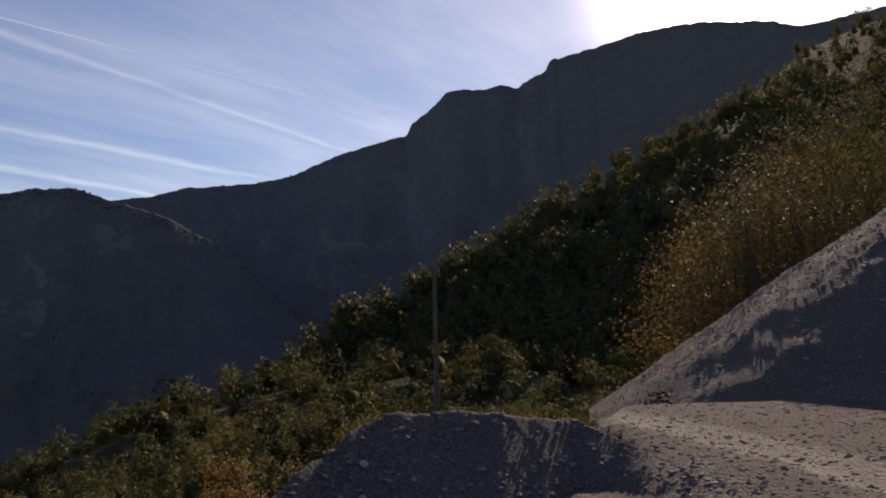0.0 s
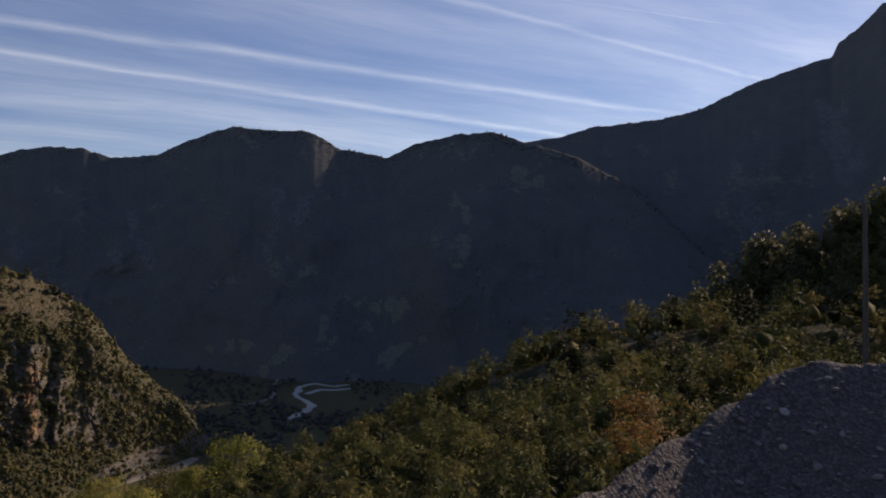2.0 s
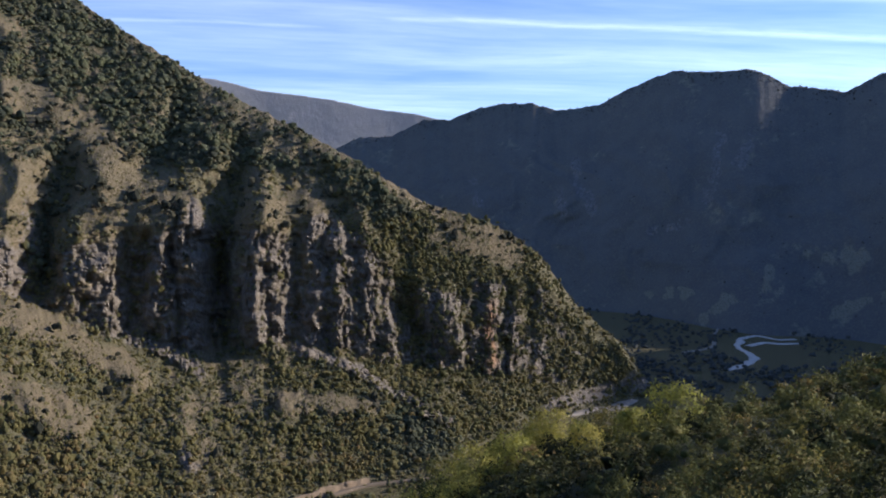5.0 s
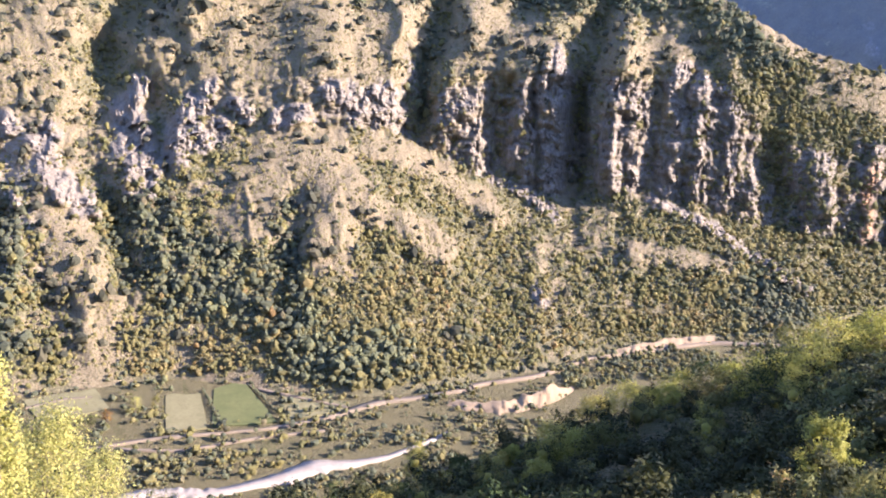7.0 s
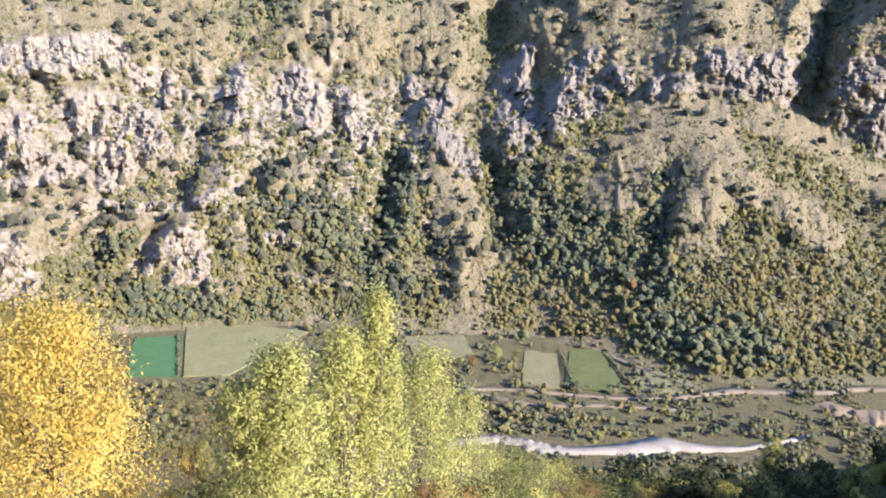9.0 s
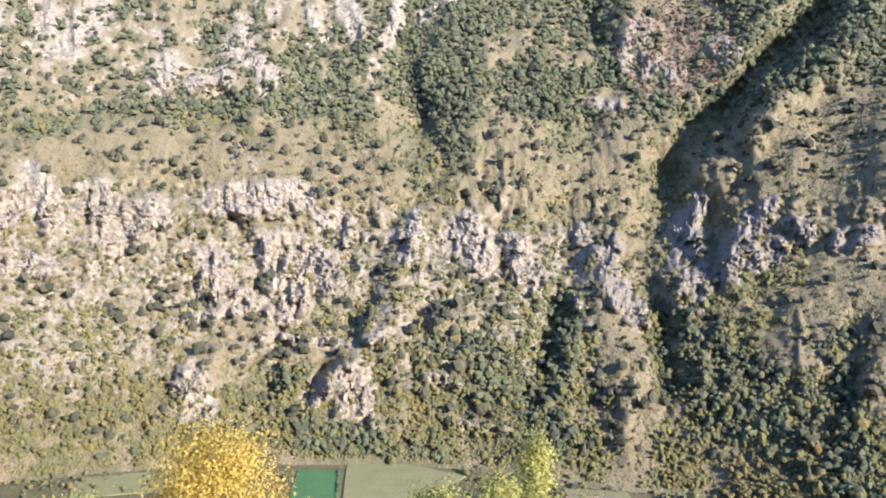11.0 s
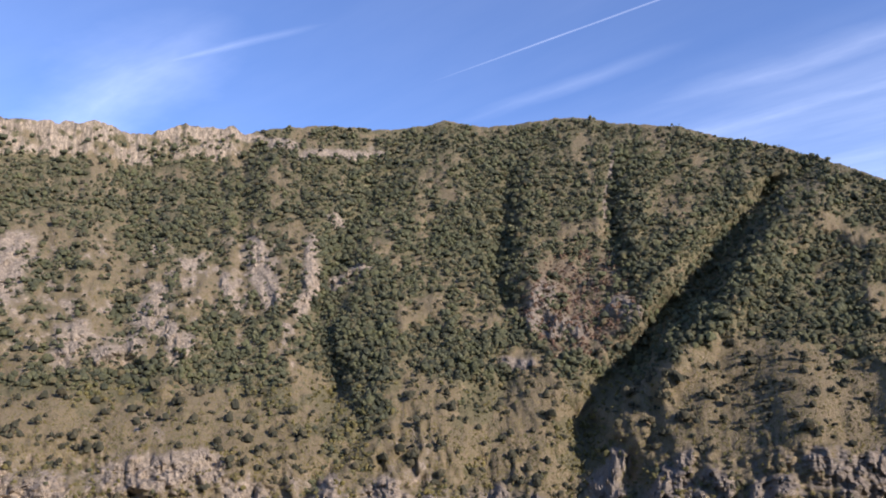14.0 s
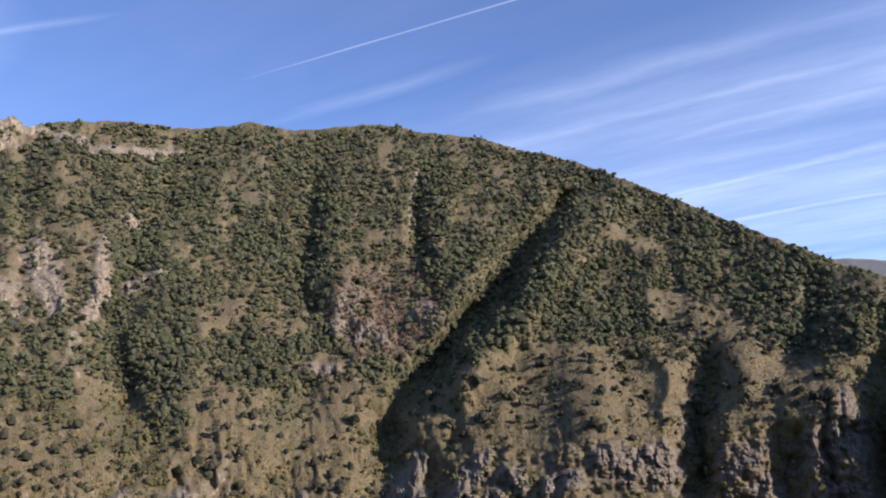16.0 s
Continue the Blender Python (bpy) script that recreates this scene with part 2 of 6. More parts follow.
def land_material(name, grass, grass2, wood, wood2, rock, rock2, soil, grain=1.0):
    """Rough mountain land: dry grass, woodland floor, pale rock and scorched ground, mixed by the cover of the land."""
    m, net, b = material(name, 0.95)
    p = net.coord("Object")
    big, mid, small = net.noise(p, 0.012, 5, 0.6), net.noise(p, 0.07 * grain, 5, 0.65), net.noise(p, 0.45 * grain, 4, 0.7)
    tuft = net.voronoi(p, 0.28 * grain)
    g = net.mix(net.ramp(mid, (0.35, 0.0), (0.65, 1.0)), grass, grass2)
    g = net.mix(net.ramp(small, (0.48, 0.0), (0.66, 0.75)), g, soil)
    g = net.mix(net.ramp(net.voronoi(p, 0.34 * grain), (0.16, 0.68), (0.46, 0.0)), g, tuple(v * 0.55 for v in wood))
    w = net.mix(net.ramp(big, (0.38, 0.0), (0.62, 1.0)), wood, wood2)
    w = net.mix(net.ramp(tuft, (0.45, 0.0), (0.85, 0.4)), w, grass2)
    upright = net.noise(net.scaled(p, (1, 1, 0.25)), 0.13 * grain, 7, 0.75)
    k = net.mix(net.ramp(upright, (0.36, 0.0), (0.62, 1.0)), rock2, rock)
    k = net.mix(net.ramp(net.noise(net.scaled(p, (1, 1, 0.12)), 0.05 * grain, 5, 0.7), (0.52, 0.0), (0.68, 0.5)), k, tuple(v * 0.75 for v in rock2))
    k = net.mix(net.math("MULTIPLY", net.attr("pale"), net.ramp(upright, (0.4, 0.15), (0.6, 1.0))), k, (0.37, 0.303, 0.212))
    k = net.mix(net.math("MULTIPLY", net.attr("rust"), net.ramp(upright, (0.35, 0.3), (0.55, 0.9))), k, (0.42, 0.21, 0.09))
    k = net.mix(net.ramp(net.noise(p, 0.035, 4, 0.6), (0.58, 0.0), (0.74, 0.35)), k, (0.38, 0.27, 0.17))
    crack = net.voronoi(net.scaled(p, (1, 1, 0.35)), 0.11 * grain, "DISTANCE_TO_EDGE")
    k = net.mix(net.ramp(crack, (0.01, 0.5), (0.09, 0.0)), k, tuple(v * 0.5 for v in rock2))
    seams = net.noise(net.scaled(p, (1, 1, 0.22), (0.2, 0.25, 0)), 0.22 * grain, 6, 0.75)
    k = net.mix(net.ramp(seams, (0.53, 0.0), (0.64, 0.55)), k, tuple(v * 0.55 for v in rock2))
    edge = net.math("MULTIPLY", net.math("SUBTRACT", mid, 0.5), 0.9)
    fw = net.ramp(net.math("ADD", net.attr("wood"), edge), (0.42, 0.0), (0.58, 1.0))
    fr = net.ramp(net.math("ADD", net.attr("rock"), edge), (0.38, 0.0), (0.62, 1.0))
    fb = net.math("MULTIPLY", net.attr("burn"), 0.75)
    c = net.mix(fw, g, w)
    # broken limestone lying between the tufts below the cliffs
    c = net.mix(net.math("MULTIPLY", net.attr("rubble"), net.ramp(net.math("ADD", net.math("MULTIPLY", small, 0.6), net.math("MULTIPLY", mid, 0.4)), (0.42, 0.15), (0.52, 1.0))), c, tuple(1.04 * v for v in rock))
    c = net.mix(fb, c, (0.18, 0.13, 0.088))
    c = net.mix(fr, c, k)
    net.put(b.inputs["Base Color"], c)
    hgt = net.math("ADD", net.math("MULTIPLY", mid, 2.2), net.math("ADD", net.math("MULTIPLY", small, 1.1), net.math("MULTIPLY", upright, 2.0)))
    net.put(b.inputs["Normal"], net.bump(hgt, 0.9, 1.6))
    return m


SUNNY_LAND = land_material("sunny_mountain_land", (0.188, 0.145, 0.081), (0.155, 0.128, 0.069), (0.1, 0.092, 0.048), (0.128, 0.113, 0.06),
                           (0.245, 0.21, 0.16), (0.14, 0.12, 0.093), (0.225, 0.186, 0.122))
# distant land: base colours lifted and greyed to carry the haze of distance
HAZED_SHADY_LAND = land_material("hazed_wooded_mountain_land", (0.215, 0.21, 0.165), (0.18, 0.178, 0.14), (0.1, 0.103, 0.1), (0.118, 0.12, 0.114),
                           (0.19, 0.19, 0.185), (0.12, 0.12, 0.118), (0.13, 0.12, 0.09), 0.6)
# far ridge greyed more strongly, haze put into its colour
HAZED_FAR_LAND = land_material("hazed_far_ridge_land", (0.31, 0.305, 0.30), (0.265, 0.262, 0.26), (0.22, 0.222, 0.22), (0.24, 0.24, 0.238),
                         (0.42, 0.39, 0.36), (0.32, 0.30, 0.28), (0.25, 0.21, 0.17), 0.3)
NEAR_LAND = land_material("scrub_slope_ground", (0.19, 0.16, 0.074), (0.145, 0.132, 0.055), (0.06, 0.068, 0.022), (0.092, 0.09, 0.032),
                          (0.40, 0.37, 0.33), (0.25, 0.22, 0.19), (0.16, 0.12, 0.075), 6.0)


def leaf_material(name, *stops, rough=0.65, glow=0.0, vary="island", patches=None):
    """Foliage whose hue varies from clump to clump; thin leaves let some light through."""
    m, net, b = material(name, rough)
    hue = net.island()
    if vary != "island":
        own = net.attr("hue") if vary == "bush" else net.chance()
        hue = net.math("ADD", net.math("MULTIPLY", own, 0.68), net.math("MULTIPLY", hue, 0.32))
    c = net.ramp(hue, *stops)
    tone = net.noise(net.coord("Object"), 0.6, 3, 0.6)
    c = net.mix(net.ramp(tone, (0.3, 0.0), (0.7, 0.35)), c, tuple(v * 0.55 for v in stops[0][1]))
    if patches:
        # stands of another kind, a hundred metres across
        c = net.mix(net.ramp(net.noise(net.coord("Object"), 0.007, 5, 0.6), (0.42, 0.0), (0.62, 0.75)), c, patches)
        c = net.mix(net.ramp(net.noise(net.coord("Object"), 0.028, 4, 0.65), (0.5, 0.0), (0.66, 0.6)), c, tuple(v * k for v, k in zip(patches, (1.25, 1.2, 0.95))))
    net.put(b.inputs["Base Color"], c)
    if glow:
        t = net.add("ShaderNodeBsdfTranslucent")
        net.put(t.inputs[0], c)
        ms = net.add("ShaderNodeMixShader")
        ms.inputs[0].default_value = glow
        out = m.node_tree.nodes["Material Output"]
        net.put(ms.inputs[1], b.outputs[0])
        net.put(ms.inputs[2], t.outputs[0])
        net.put(out.inputs[0], ms.outputs[0])
    return m


# ---- the land ----
FLOOR_Z = -298.0


def rows(*spans):
    """Parameters along a profile, counts given for each stretch between break lines."""
    return np.concatenate([[0.0]] + [k + np.linspace(0, 1, n + 1)[1:] for k, n in enumerate(spans)])


def pushed(P, d):
    """Moves points along the line from the viewpoint by d metres."""
    v = P - np.array(EYE)
    r = np.linalg.norm(v, axis=-1)
    return np.array(EYE) + v * (1 + d / r)[..., None]


def along(el, path):
    """The azimuth of a ravine at elevation el, from (azimuth, elevation) pairs."""
    pts = sorted((e, a) for a, e in path)
    return np.interp(el, [p[0] for p in pts], [p[1] for p in pts])


def elevation(P):
    v = P - np.array(EYE)
    return np.degrees(np.arctan2(v[..., 2], np.hypot(v[..., 0], v[..., 1])))


# the sunny massif: foot, cliff band and crest seen from the road
FOOT_EL = curve((40, -11.6), (43, -11.8), (50, -13.6), (57, -16.8), (61, -17.3), (64.5, -18.1), (69.2, -19.1), (72.8, -20.5), (77, -21.3), (81.6, -22.2), (86, -22.5), (92, -21.7), (98, -20.6), (108, -20.6),
                (114, -19.8), (126, -19.4), (136, -19.0), (152, -18.5))
BASE_EL = curve((40, -11.6), (46, -11.6), (48.4, -11.2), (52.5, -10.7), (55.4, -10.5), (59.4, -10.2), (62.9, -8.9), (66.7, -8.5), (70.9, -8.9), (74.4, -8.6), (76.7, -7.8), (79.7, -6.6),
                (82.7, -5.2), (85.5, -4.5), (89.3, -4.5), (94.3, -5.7), (97.7, -6.9), (99.2, -8.0), (104.2, -8.2), (110.3, -7.8), (119.1, -6.8), (124.5, -8.9), (127, -9.7), (132.7, -9.1), (152, -9.0))
BASE_R = curve((40, 1485), (44, 1440), (47, 1385), (53, 1280), (60, 1210), (68, 1195), (77, 1180), (84, 1155), (89, 1120), (100, 1050), (117, 1040), (152, 1040))
TOP_EL = curve((40, -11.4), (42.5, -11.1), (44.1, -8.3), (46.8, -6.0), (48.9, -3.9), (52.2, -4.2), (55.7, -4.6), (59, -4.3), (60.9, -2.3), (63.1, -0.9), (68.4, -0.6), (72.9, -0.6), (78.5, -0.9),
               (83.3, -1.7), (87.9, -1.1), (92.3, -1.7), (96.3, -1.5), (100.4, -4.6), (104.6, -4.2), (107.2, -3.6), (113.2, -3.2), (118.2, -3.0), (122.4, -2.6), (127.2, -1.4), (131, -1.9), (134, -1.5), (152, -1.5))
CREST_EL_RIGHT = curve((40, -11.3), (42.1, -11.0), (42.8, -10.3), (44.3, -8.2), (45.4, -7.4), (47.2, -5.8), (48.7, -3.8), (49.7, -2.5), (51.3, -1.4),
                       (53.2, -0.3), (55.1, 0.2), (57.4, 0.9), (60.4, 2.7), (63, 4.2), (65.3, 5.5), (68.6, 7.0), (71.3, 8.3), (74.2, 10.0), (77.6, 11.9),
                       (80.8, 13.7), (84.3, 15.6), (88.0, 17.3), (89.5, 17.7))
CREST_EL_LEFT = curve((89.5, 17.7), (91.8, 18.4), (93.4, 19.1), (95.8, 19.5), (97.9, 19.8), (99.6, 20.3), (102.1, 20.5), (104.3, 20.3), (106.9, 20.2), (110, 20.7), (111.8, 20.3),
                      (114.2, 20.1), (118.3, 20.4), (121.8, 20.1), (124, 19.6), (124.7, 20.0), (128.2, 19.9), (130.1, 19.1), (130.8, 19.1), (133, 19.5), (135.2, 19.6), (135.9, 19.3),
                      (140.3, 19.2), (143.8, 19.4), (144.7, 18.6), (152, 18.6))
CREST_R = curve((40, 1480), (44, 1500), (47, 1500), (50, 1455), (55, 1390), (60, 1370), (65, 1460), (70, 1585), (75, 1715), (80, 1860), (85, 2000), (92, 2150), (100, 2250), (110, 2300), (130, 2250), (152, 2250))

# ravines: (azimuth, elevation) down the slope; depth in metres, half-width in degrees
RAVINES_HIGH = [
    ([(86.5, 15.5), (88.6, 14.0), (91.2, 11.4), (93.8, 8.3), (96.7, 5.4), (99.5, 2.2)], 150, 1.4),
    ([(97.0, 5.0), (98.7, 2.9), (101.0, 0.9), (101.8, -1.0)], 45, 1.1),
    ([(101.2, 0.0), (101.9, -2.4), (102.5, -4.8), (102.2, -7.4), (101.1, -10.8), (100.6, -14.2)], 21, 0.9),
    ([(114.2, 17.2), (116.6, 13.2), (117.8, 9.8), (118.3, 6.4), (117.6, 2.5)], 44, 1.3),
    ([(117.6, 3.0), (115.9, 0.3), (118.8, -3.1), (119.5, -5.7)], 15, 0.8),
    ([(107.6, -4.0), (107.3, -6.5), (108.4, -9.3), (109.6, -14.2), (110.5, -16.1)], 24, 1.0),
    ([(105.0, 17.6), (106.1, 14.2), (106.5, 10.8), (106.0, 8.0)], 48, 0.9),
    ([(96.8, 18.8), (98.2, 16.2), (98.7, 13.6), (98.6, 11.3)], 38, 0.6),
]
RAVINES_LOW = [
    ([(79.9, 3.6), (80.9, -1.1), (81.8, -4.8)], 50, 0.9),
    ([(69.3, 5.0), (70.6, 1.0), (71.0, -2.0), (70.8, -8.3)], 58, 1.1),
    ([(75.9, -0.5), (76.2, -8.0)], 14, 0.6),
    ([(89.5, -8.6), (90.2, -13.0), (90.4, -17.5)], 17, 0.9),
    ([(58.9, -3.4), (58.2, -6.7), (57.6, -8.9)], 26, 1.0),
    ([(123.6, -12.6), (126.0, -15.8)], 26, 0.7),
    ([(118.9, -2.3), (120.1, -5.8), (122.3, -11.9)], 13, 0.8),
    ([(72.8, 8.6), (73.6, 5.4), (75.2, 2.8)], 45, 1.5),
    ([(130.2, -2.5), (128.9, -5.0), (128.6, -9.0)], 16, 0.5),
    ([(99.4, -1.4), (98.2, -4.2), (98.2, -7.8)], 18, 0.6),
    ([(112.3, -3.8), (111.9, -7.6)], 14, 0.5),
]


def crest_el(a):
    return np.where(a < 89.5, CREST_EL_RIGHT(a), CREST_EL_LEFT(a))


# cover of the massif, as strokes in degrees: half-width, then (azimuth, elevation) along the stroke
GRASS_HIGH = [(1.22, 144.3, -1.0, 141.6, 0.2, 139.4, 1.1, 135.1, 1.4), (0.99, 138.1, 0.2, 133.3, 0.4, 126.8, -0.2, 124.6, -0.8), (0.99, 128.3, 2.7, 125.9, 1.4, 124.2, -0.4), (0.76, 123.8, -1.9, 120.1, -2.4), (1.60, 113.3, -1.5, 111.5, 1.6), (1.37, 113.3, -2.0, 110.2, -1.3),
    (0.34, 101.8, 12.9, 99.2, 13.1), (0.50, 113.1, 7.7, 110.5, 8.1), (0.38, 108.6, 6.9, 106.7, 7.1), (1.45, 104.4, 2.9, 104.8, 0.7, 105.8, -2.1, 103.9, -3.7), (1.37, 110.4, 1.6, 112.2, 0.1, 113.4, -2.3), (0.61, 112.7, 7.3, 110.9, 8.3),
    (0.46, 85.4, 12.0, 83.6, 10.4), (0.92, 83.0, 7.1, 80.1, 6.0), (1.07, 123.7, -0.9, 119.7, -1.7)]
GRASS_DOMES = [(1.60, 94.2, 2.7, 91.9, 3.8, 87.4, 3.1), (1.76, 95.5, 0.2, 91.3, 1.2, 86.2, 0.9), (1.53, 93.4, -1.4, 87.5, -1.0, 85.0, -1.5), (0.99, 83.4, 1.6, 81.8, 1.5), (1.22, 78.0, 3.5, 77.2, 1.5, 75.6, 0.2), (1.37, 97.6, -0.7, 94.9, 2.6, 92.0, 3.7),
    (1.53, 92.9, -0.0, 90.2, 0.3), (1.30, 88.0, 3.9, 87.1, 2.1, 85.4, -0.3), (0.99, 84.3, 2.2, 81.7, 2.2), (1.30, 78.1, 4.1, 77.4, 2.3, 76.6, 0.1, 73.6, 0.1), (0.99, 68.4, 0.2, 64.3, 0.6), (0.53, 59.3, 2.0, 56.0, -0.1, 50.7, -2.0),
    (0.76, 56.6, -1.5, 51.3, -2.5)]
GRASS_LOW = [(0.99, 105.1, -8.6, 104.3, -11.2), (1.37, 104.1, -12.3, 103.5, -14.6), (1.30, 102.9, -16.5, 102.9, -20.3), (1.91, 89.4, -6.0, 92.0, -9.4), (1.98, 87.9, -7.0, 87.9, -11.7), (1.68, 92.0, -10.5, 93.4, -11.3),
    (1.15, 86.0, -8.4, 84.1, -10.4, 79.5, -12.8), (0.76, 116.4, -10.5, 114.5, -10.2), (1.15, 131.9, -12.7, 130.1, -12.4), (1.37, 111.6, -0.5, 109.4, -0.8), (1.15, 105.4, -0.1, 105.0, -1.9, 103.8, -3.3), (1.53, 129.8, 0.1, 126.4, -0.4),
    (0.61, 122.2, -1.2, 120.0, -3.3), (1.53, 96.5, -0.4, 88.1, -0.3), (0.61, 122.4, -13.0, 126.2, -12.5), (0.84, 128.7, -10.7, 130.9, -10.2), (0.76, 84.5, -5.8, 79.7, -7.7, 76.0, -10.4), (0.61, 66.6, -12.3, 60.5, -12.8)]
ROCK_HIGH = [(0.84, 137.4, 11.6, 138.2, 8.9, 139.9, 7.0), (0.69, 141.0, 9.8, 140.9, 8.0), (0.76, 144.3, 12.6, 143.8, 8.6, 144.4, 7.3), (0.76, 134.6, 5.1, 133.8, 6.4), (0.61, 132.5, 5.1, 130.4, 5.8), (0.69, 128.8, 8.7, 129.9, 7.4, 127.3, 5.9),
    (0.76, 123.1, 12.0, 122.0, 9.0), (0.38, 125.0, 9.7, 124.1, 8.5), (0.53, 119.3, 12.4, 119.2, 9.4, 120.1, 8.2), (0.42, 117.8, 9.7, 115.7, 10.9), (0.38, 117.8, 14.2, 117.5, 13.9), (0.69, 103.3, 9.1, 104.1, 7.1, 101.2, 6.3),
    (0.69, 98.5, 7.9, 97.7, 7.4), (0.34, 106.4, 4.3, 104.6, 4.1), (0.27, 120.1, 18.4, 114.6, 18.6), (0.27, 125.5, 19.8, 120.5, 18.9)]
ROCK_BAND = [(1.15, 141.9, -1.0, 140.9, -3.1), (0.99, 144.2, -3.0, 142.8, -2.3), (1.30, 138.3, -2.1, 137.4, -4.4, 135.0, -3.2), (0.84, 143.5, -5.8, 141.4, -6.4), (0.99, 131.1, -2.2, 128.3, -2.4, 125.7, -1.9), (0.99, 125.3, -6.3, 126.0, -9.0),
    (0.84, 127.9, -5.2, 128.2, -7.0), (0.76, 130.9, -6.9, 130.5, -8.8), (0.76, 123.1, -3.4, 122.7, -4.6), (0.69, 118.0, -3.5, 118.6, -5.7), (1.15, 114.6, -4.2, 113.3, -6.5), (0.99, 111.1, -5.5, 110.2, -7.3),
    (0.84, 105.2, -5.8, 104.5, -7.8, 103.0, -9.7), (0.38, 107.0, -3.9, 106.8, -4.8), (0.99, 100.3, -3.8, 99.4, -6.3, 99.6, -8.3), (0.53, 99.1, -2.0, 99.8, -2.9), (0.84, 96.5, -4.4, 97.4, -6.4), (0.53, 95.0, -2.0, 95.3, -3.7)]
ROCK_MIDDLE = [(1.22, 131.4, -6.5, 130.7, -8.2), (1.30, 127.9, -5.6, 126.3, -7.4, 126.6, -9.1), (0.92, 130.6, -2.0, 126.4, -1.7), (1.07, 124.8, -6.2, 123.7, -7.5), (0.69, 123.6, -3.6, 122.8, -4.3), (0.76, 118.0, -3.5, 119.0, -5.1),
    (0.84, 114.4, -3.7, 113.2, -5.4), (0.69, 111.7, -4.8, 109.9, -6.9), (0.53, 107.0, -4.1, 106.7, -4.6), (0.69, 104.8, -4.8, 105.1, -7.4), (0.76, 100.4, -6.1, 98.9, -7.4), (0.76, 96.0, -3.3, 97.2, -5.3),
    (0.61, 95.6, -5.6, 94.5, -4.7), (0.61, 93.5, -3.2, 92.7, -3.9), (0.61, 90.9, -4.2, 89.2, -3.8), (0.61, 87.2, -2.4, 85.8, -3.4), (0.76, 83.9, -2.3, 83.3, -4.0)]
ROCK_LOW = [(0.76, 125.1, -15.5, 123.6, -14.0), (1.45, 122.2, -14.5, 122.0, -17.2), (0.38, 116.9, -14.0, 115.1, -14.3), (1.22, 132.8, -13.8, 132.4, -16.3), (0.34, 121.2, -11.5, 120.1, -11.3), (0.34, 115.2, -17.1, 112.1, -17.4),
    (0.38, 103.2, -9.1, 102.8, -9.7), (0.31, 76.7, -7.8, 74.4, -8.7, 72.1, -10.2), (0.34, 65.9, -8.9, 62.8, -10.0, 59.0, -12.0, 55.5, -14.0), (0.31, 73.2, -15.4, 72.7, -16.0), (0.34, 82.7, -20.3, 81.1, -20.8), (0.46, 132.1, -9.8, 128.2, -9.0),
    (0.34, 128.1, -11.1, 123.0, -11.8), (0.31, 107.2, -8.4, 106.7, -9.3), (0.5, 48.6, -12.7, 46.5, -11.9, 45.0, -11.5), (0.4, 43.6, -11.2, 42.6, -10.8)]
DENSE_WOOD = [(1.91, 115.0, -11.8, 112.0, -14.2), (1.60, 108.0, -9.7, 108.1, -13.5, 110.0, -15.4, 108.5, -17.3), (1.76, 99.2, -9.6, 97.9, -13.4, 93.3, -13.5), (1.83, 97.0, -15.2, 92.8, -15.8), (0.92, 90.0, -10.0, 90.3, -13.7, 89.0, -17.7), (0.69, 101.5, -10.4, 100.8, -14.2),
    (0.99, 125.3, -17.8, 116.8, -19.3), (0.61, 125.2, -13.0, 126.7, -14.1), (1.53, 83.5, -20.3, 86.9, -20.8, 93.8, -16.5), (1.68, 58.9, -14.2, 56.9, -15.6), (1.53, 94.0, 5.7, 90.2, 9.9, 87.2, 5.2), (1.91, 103.9, 15.7, 108.6, 12.8),
    (1.76, 115.1, 4.5, 116.5, 8.1), (1.30, 109.1, 5.0, 107.3, 3.4), (0.99, 62.5, 2.4, 59.5, 0.2), (0.99, 81.1, 0.8, 81.5, -3.2), (0.99, 76.6, 4.8, 72.2, 4.9)]
GULLY_WOOD = [(1.53, 114.6, 16.9, 117.2, 12.8, 116.2, 7.1, 115.1, 1.0), (0.84, 105.7, 17.3, 106.6, 12.2), (0.99, 97.7, 16.3, 96.5, 11.6, 99.5, 5.6), (1.07, 129.4, 3.3, 123.9, 5.2), (0.84, 142.6, 1.1, 138.1, 2.5, 133.0, 3.6), (0.99, 125.5, 14.6, 129.6, 11.8), (0.76, 109.1, 1.0, 107.2, 3.2), (0.84, 117.8, -1.2, 119.3, -3.5)]
RUST_BUSHES = [(1.37, 80.6, -14.9, 79.9, -17.9), (1.15, 72.8, -16.9, 71.2, -18.8), (1.15, 98.1, -20.1, 95.7, -19.1), (1.30, 80.8, -15.8, 79.9, -18.1), (1.15, 98.1, -19.1, 92.2, -18.5), (0.84, 84.9, -16.2, 82.3, -14.9),
    (0.84, 103.3, -19.6, 100.0, -20.3), (0.92, 66.5, -16.1, 61.8, -16.6), (0.69, 120.8, 5.6, 120.5, 3.3), (0.61, 120.1, -2.0, 120.5, -2.7)]
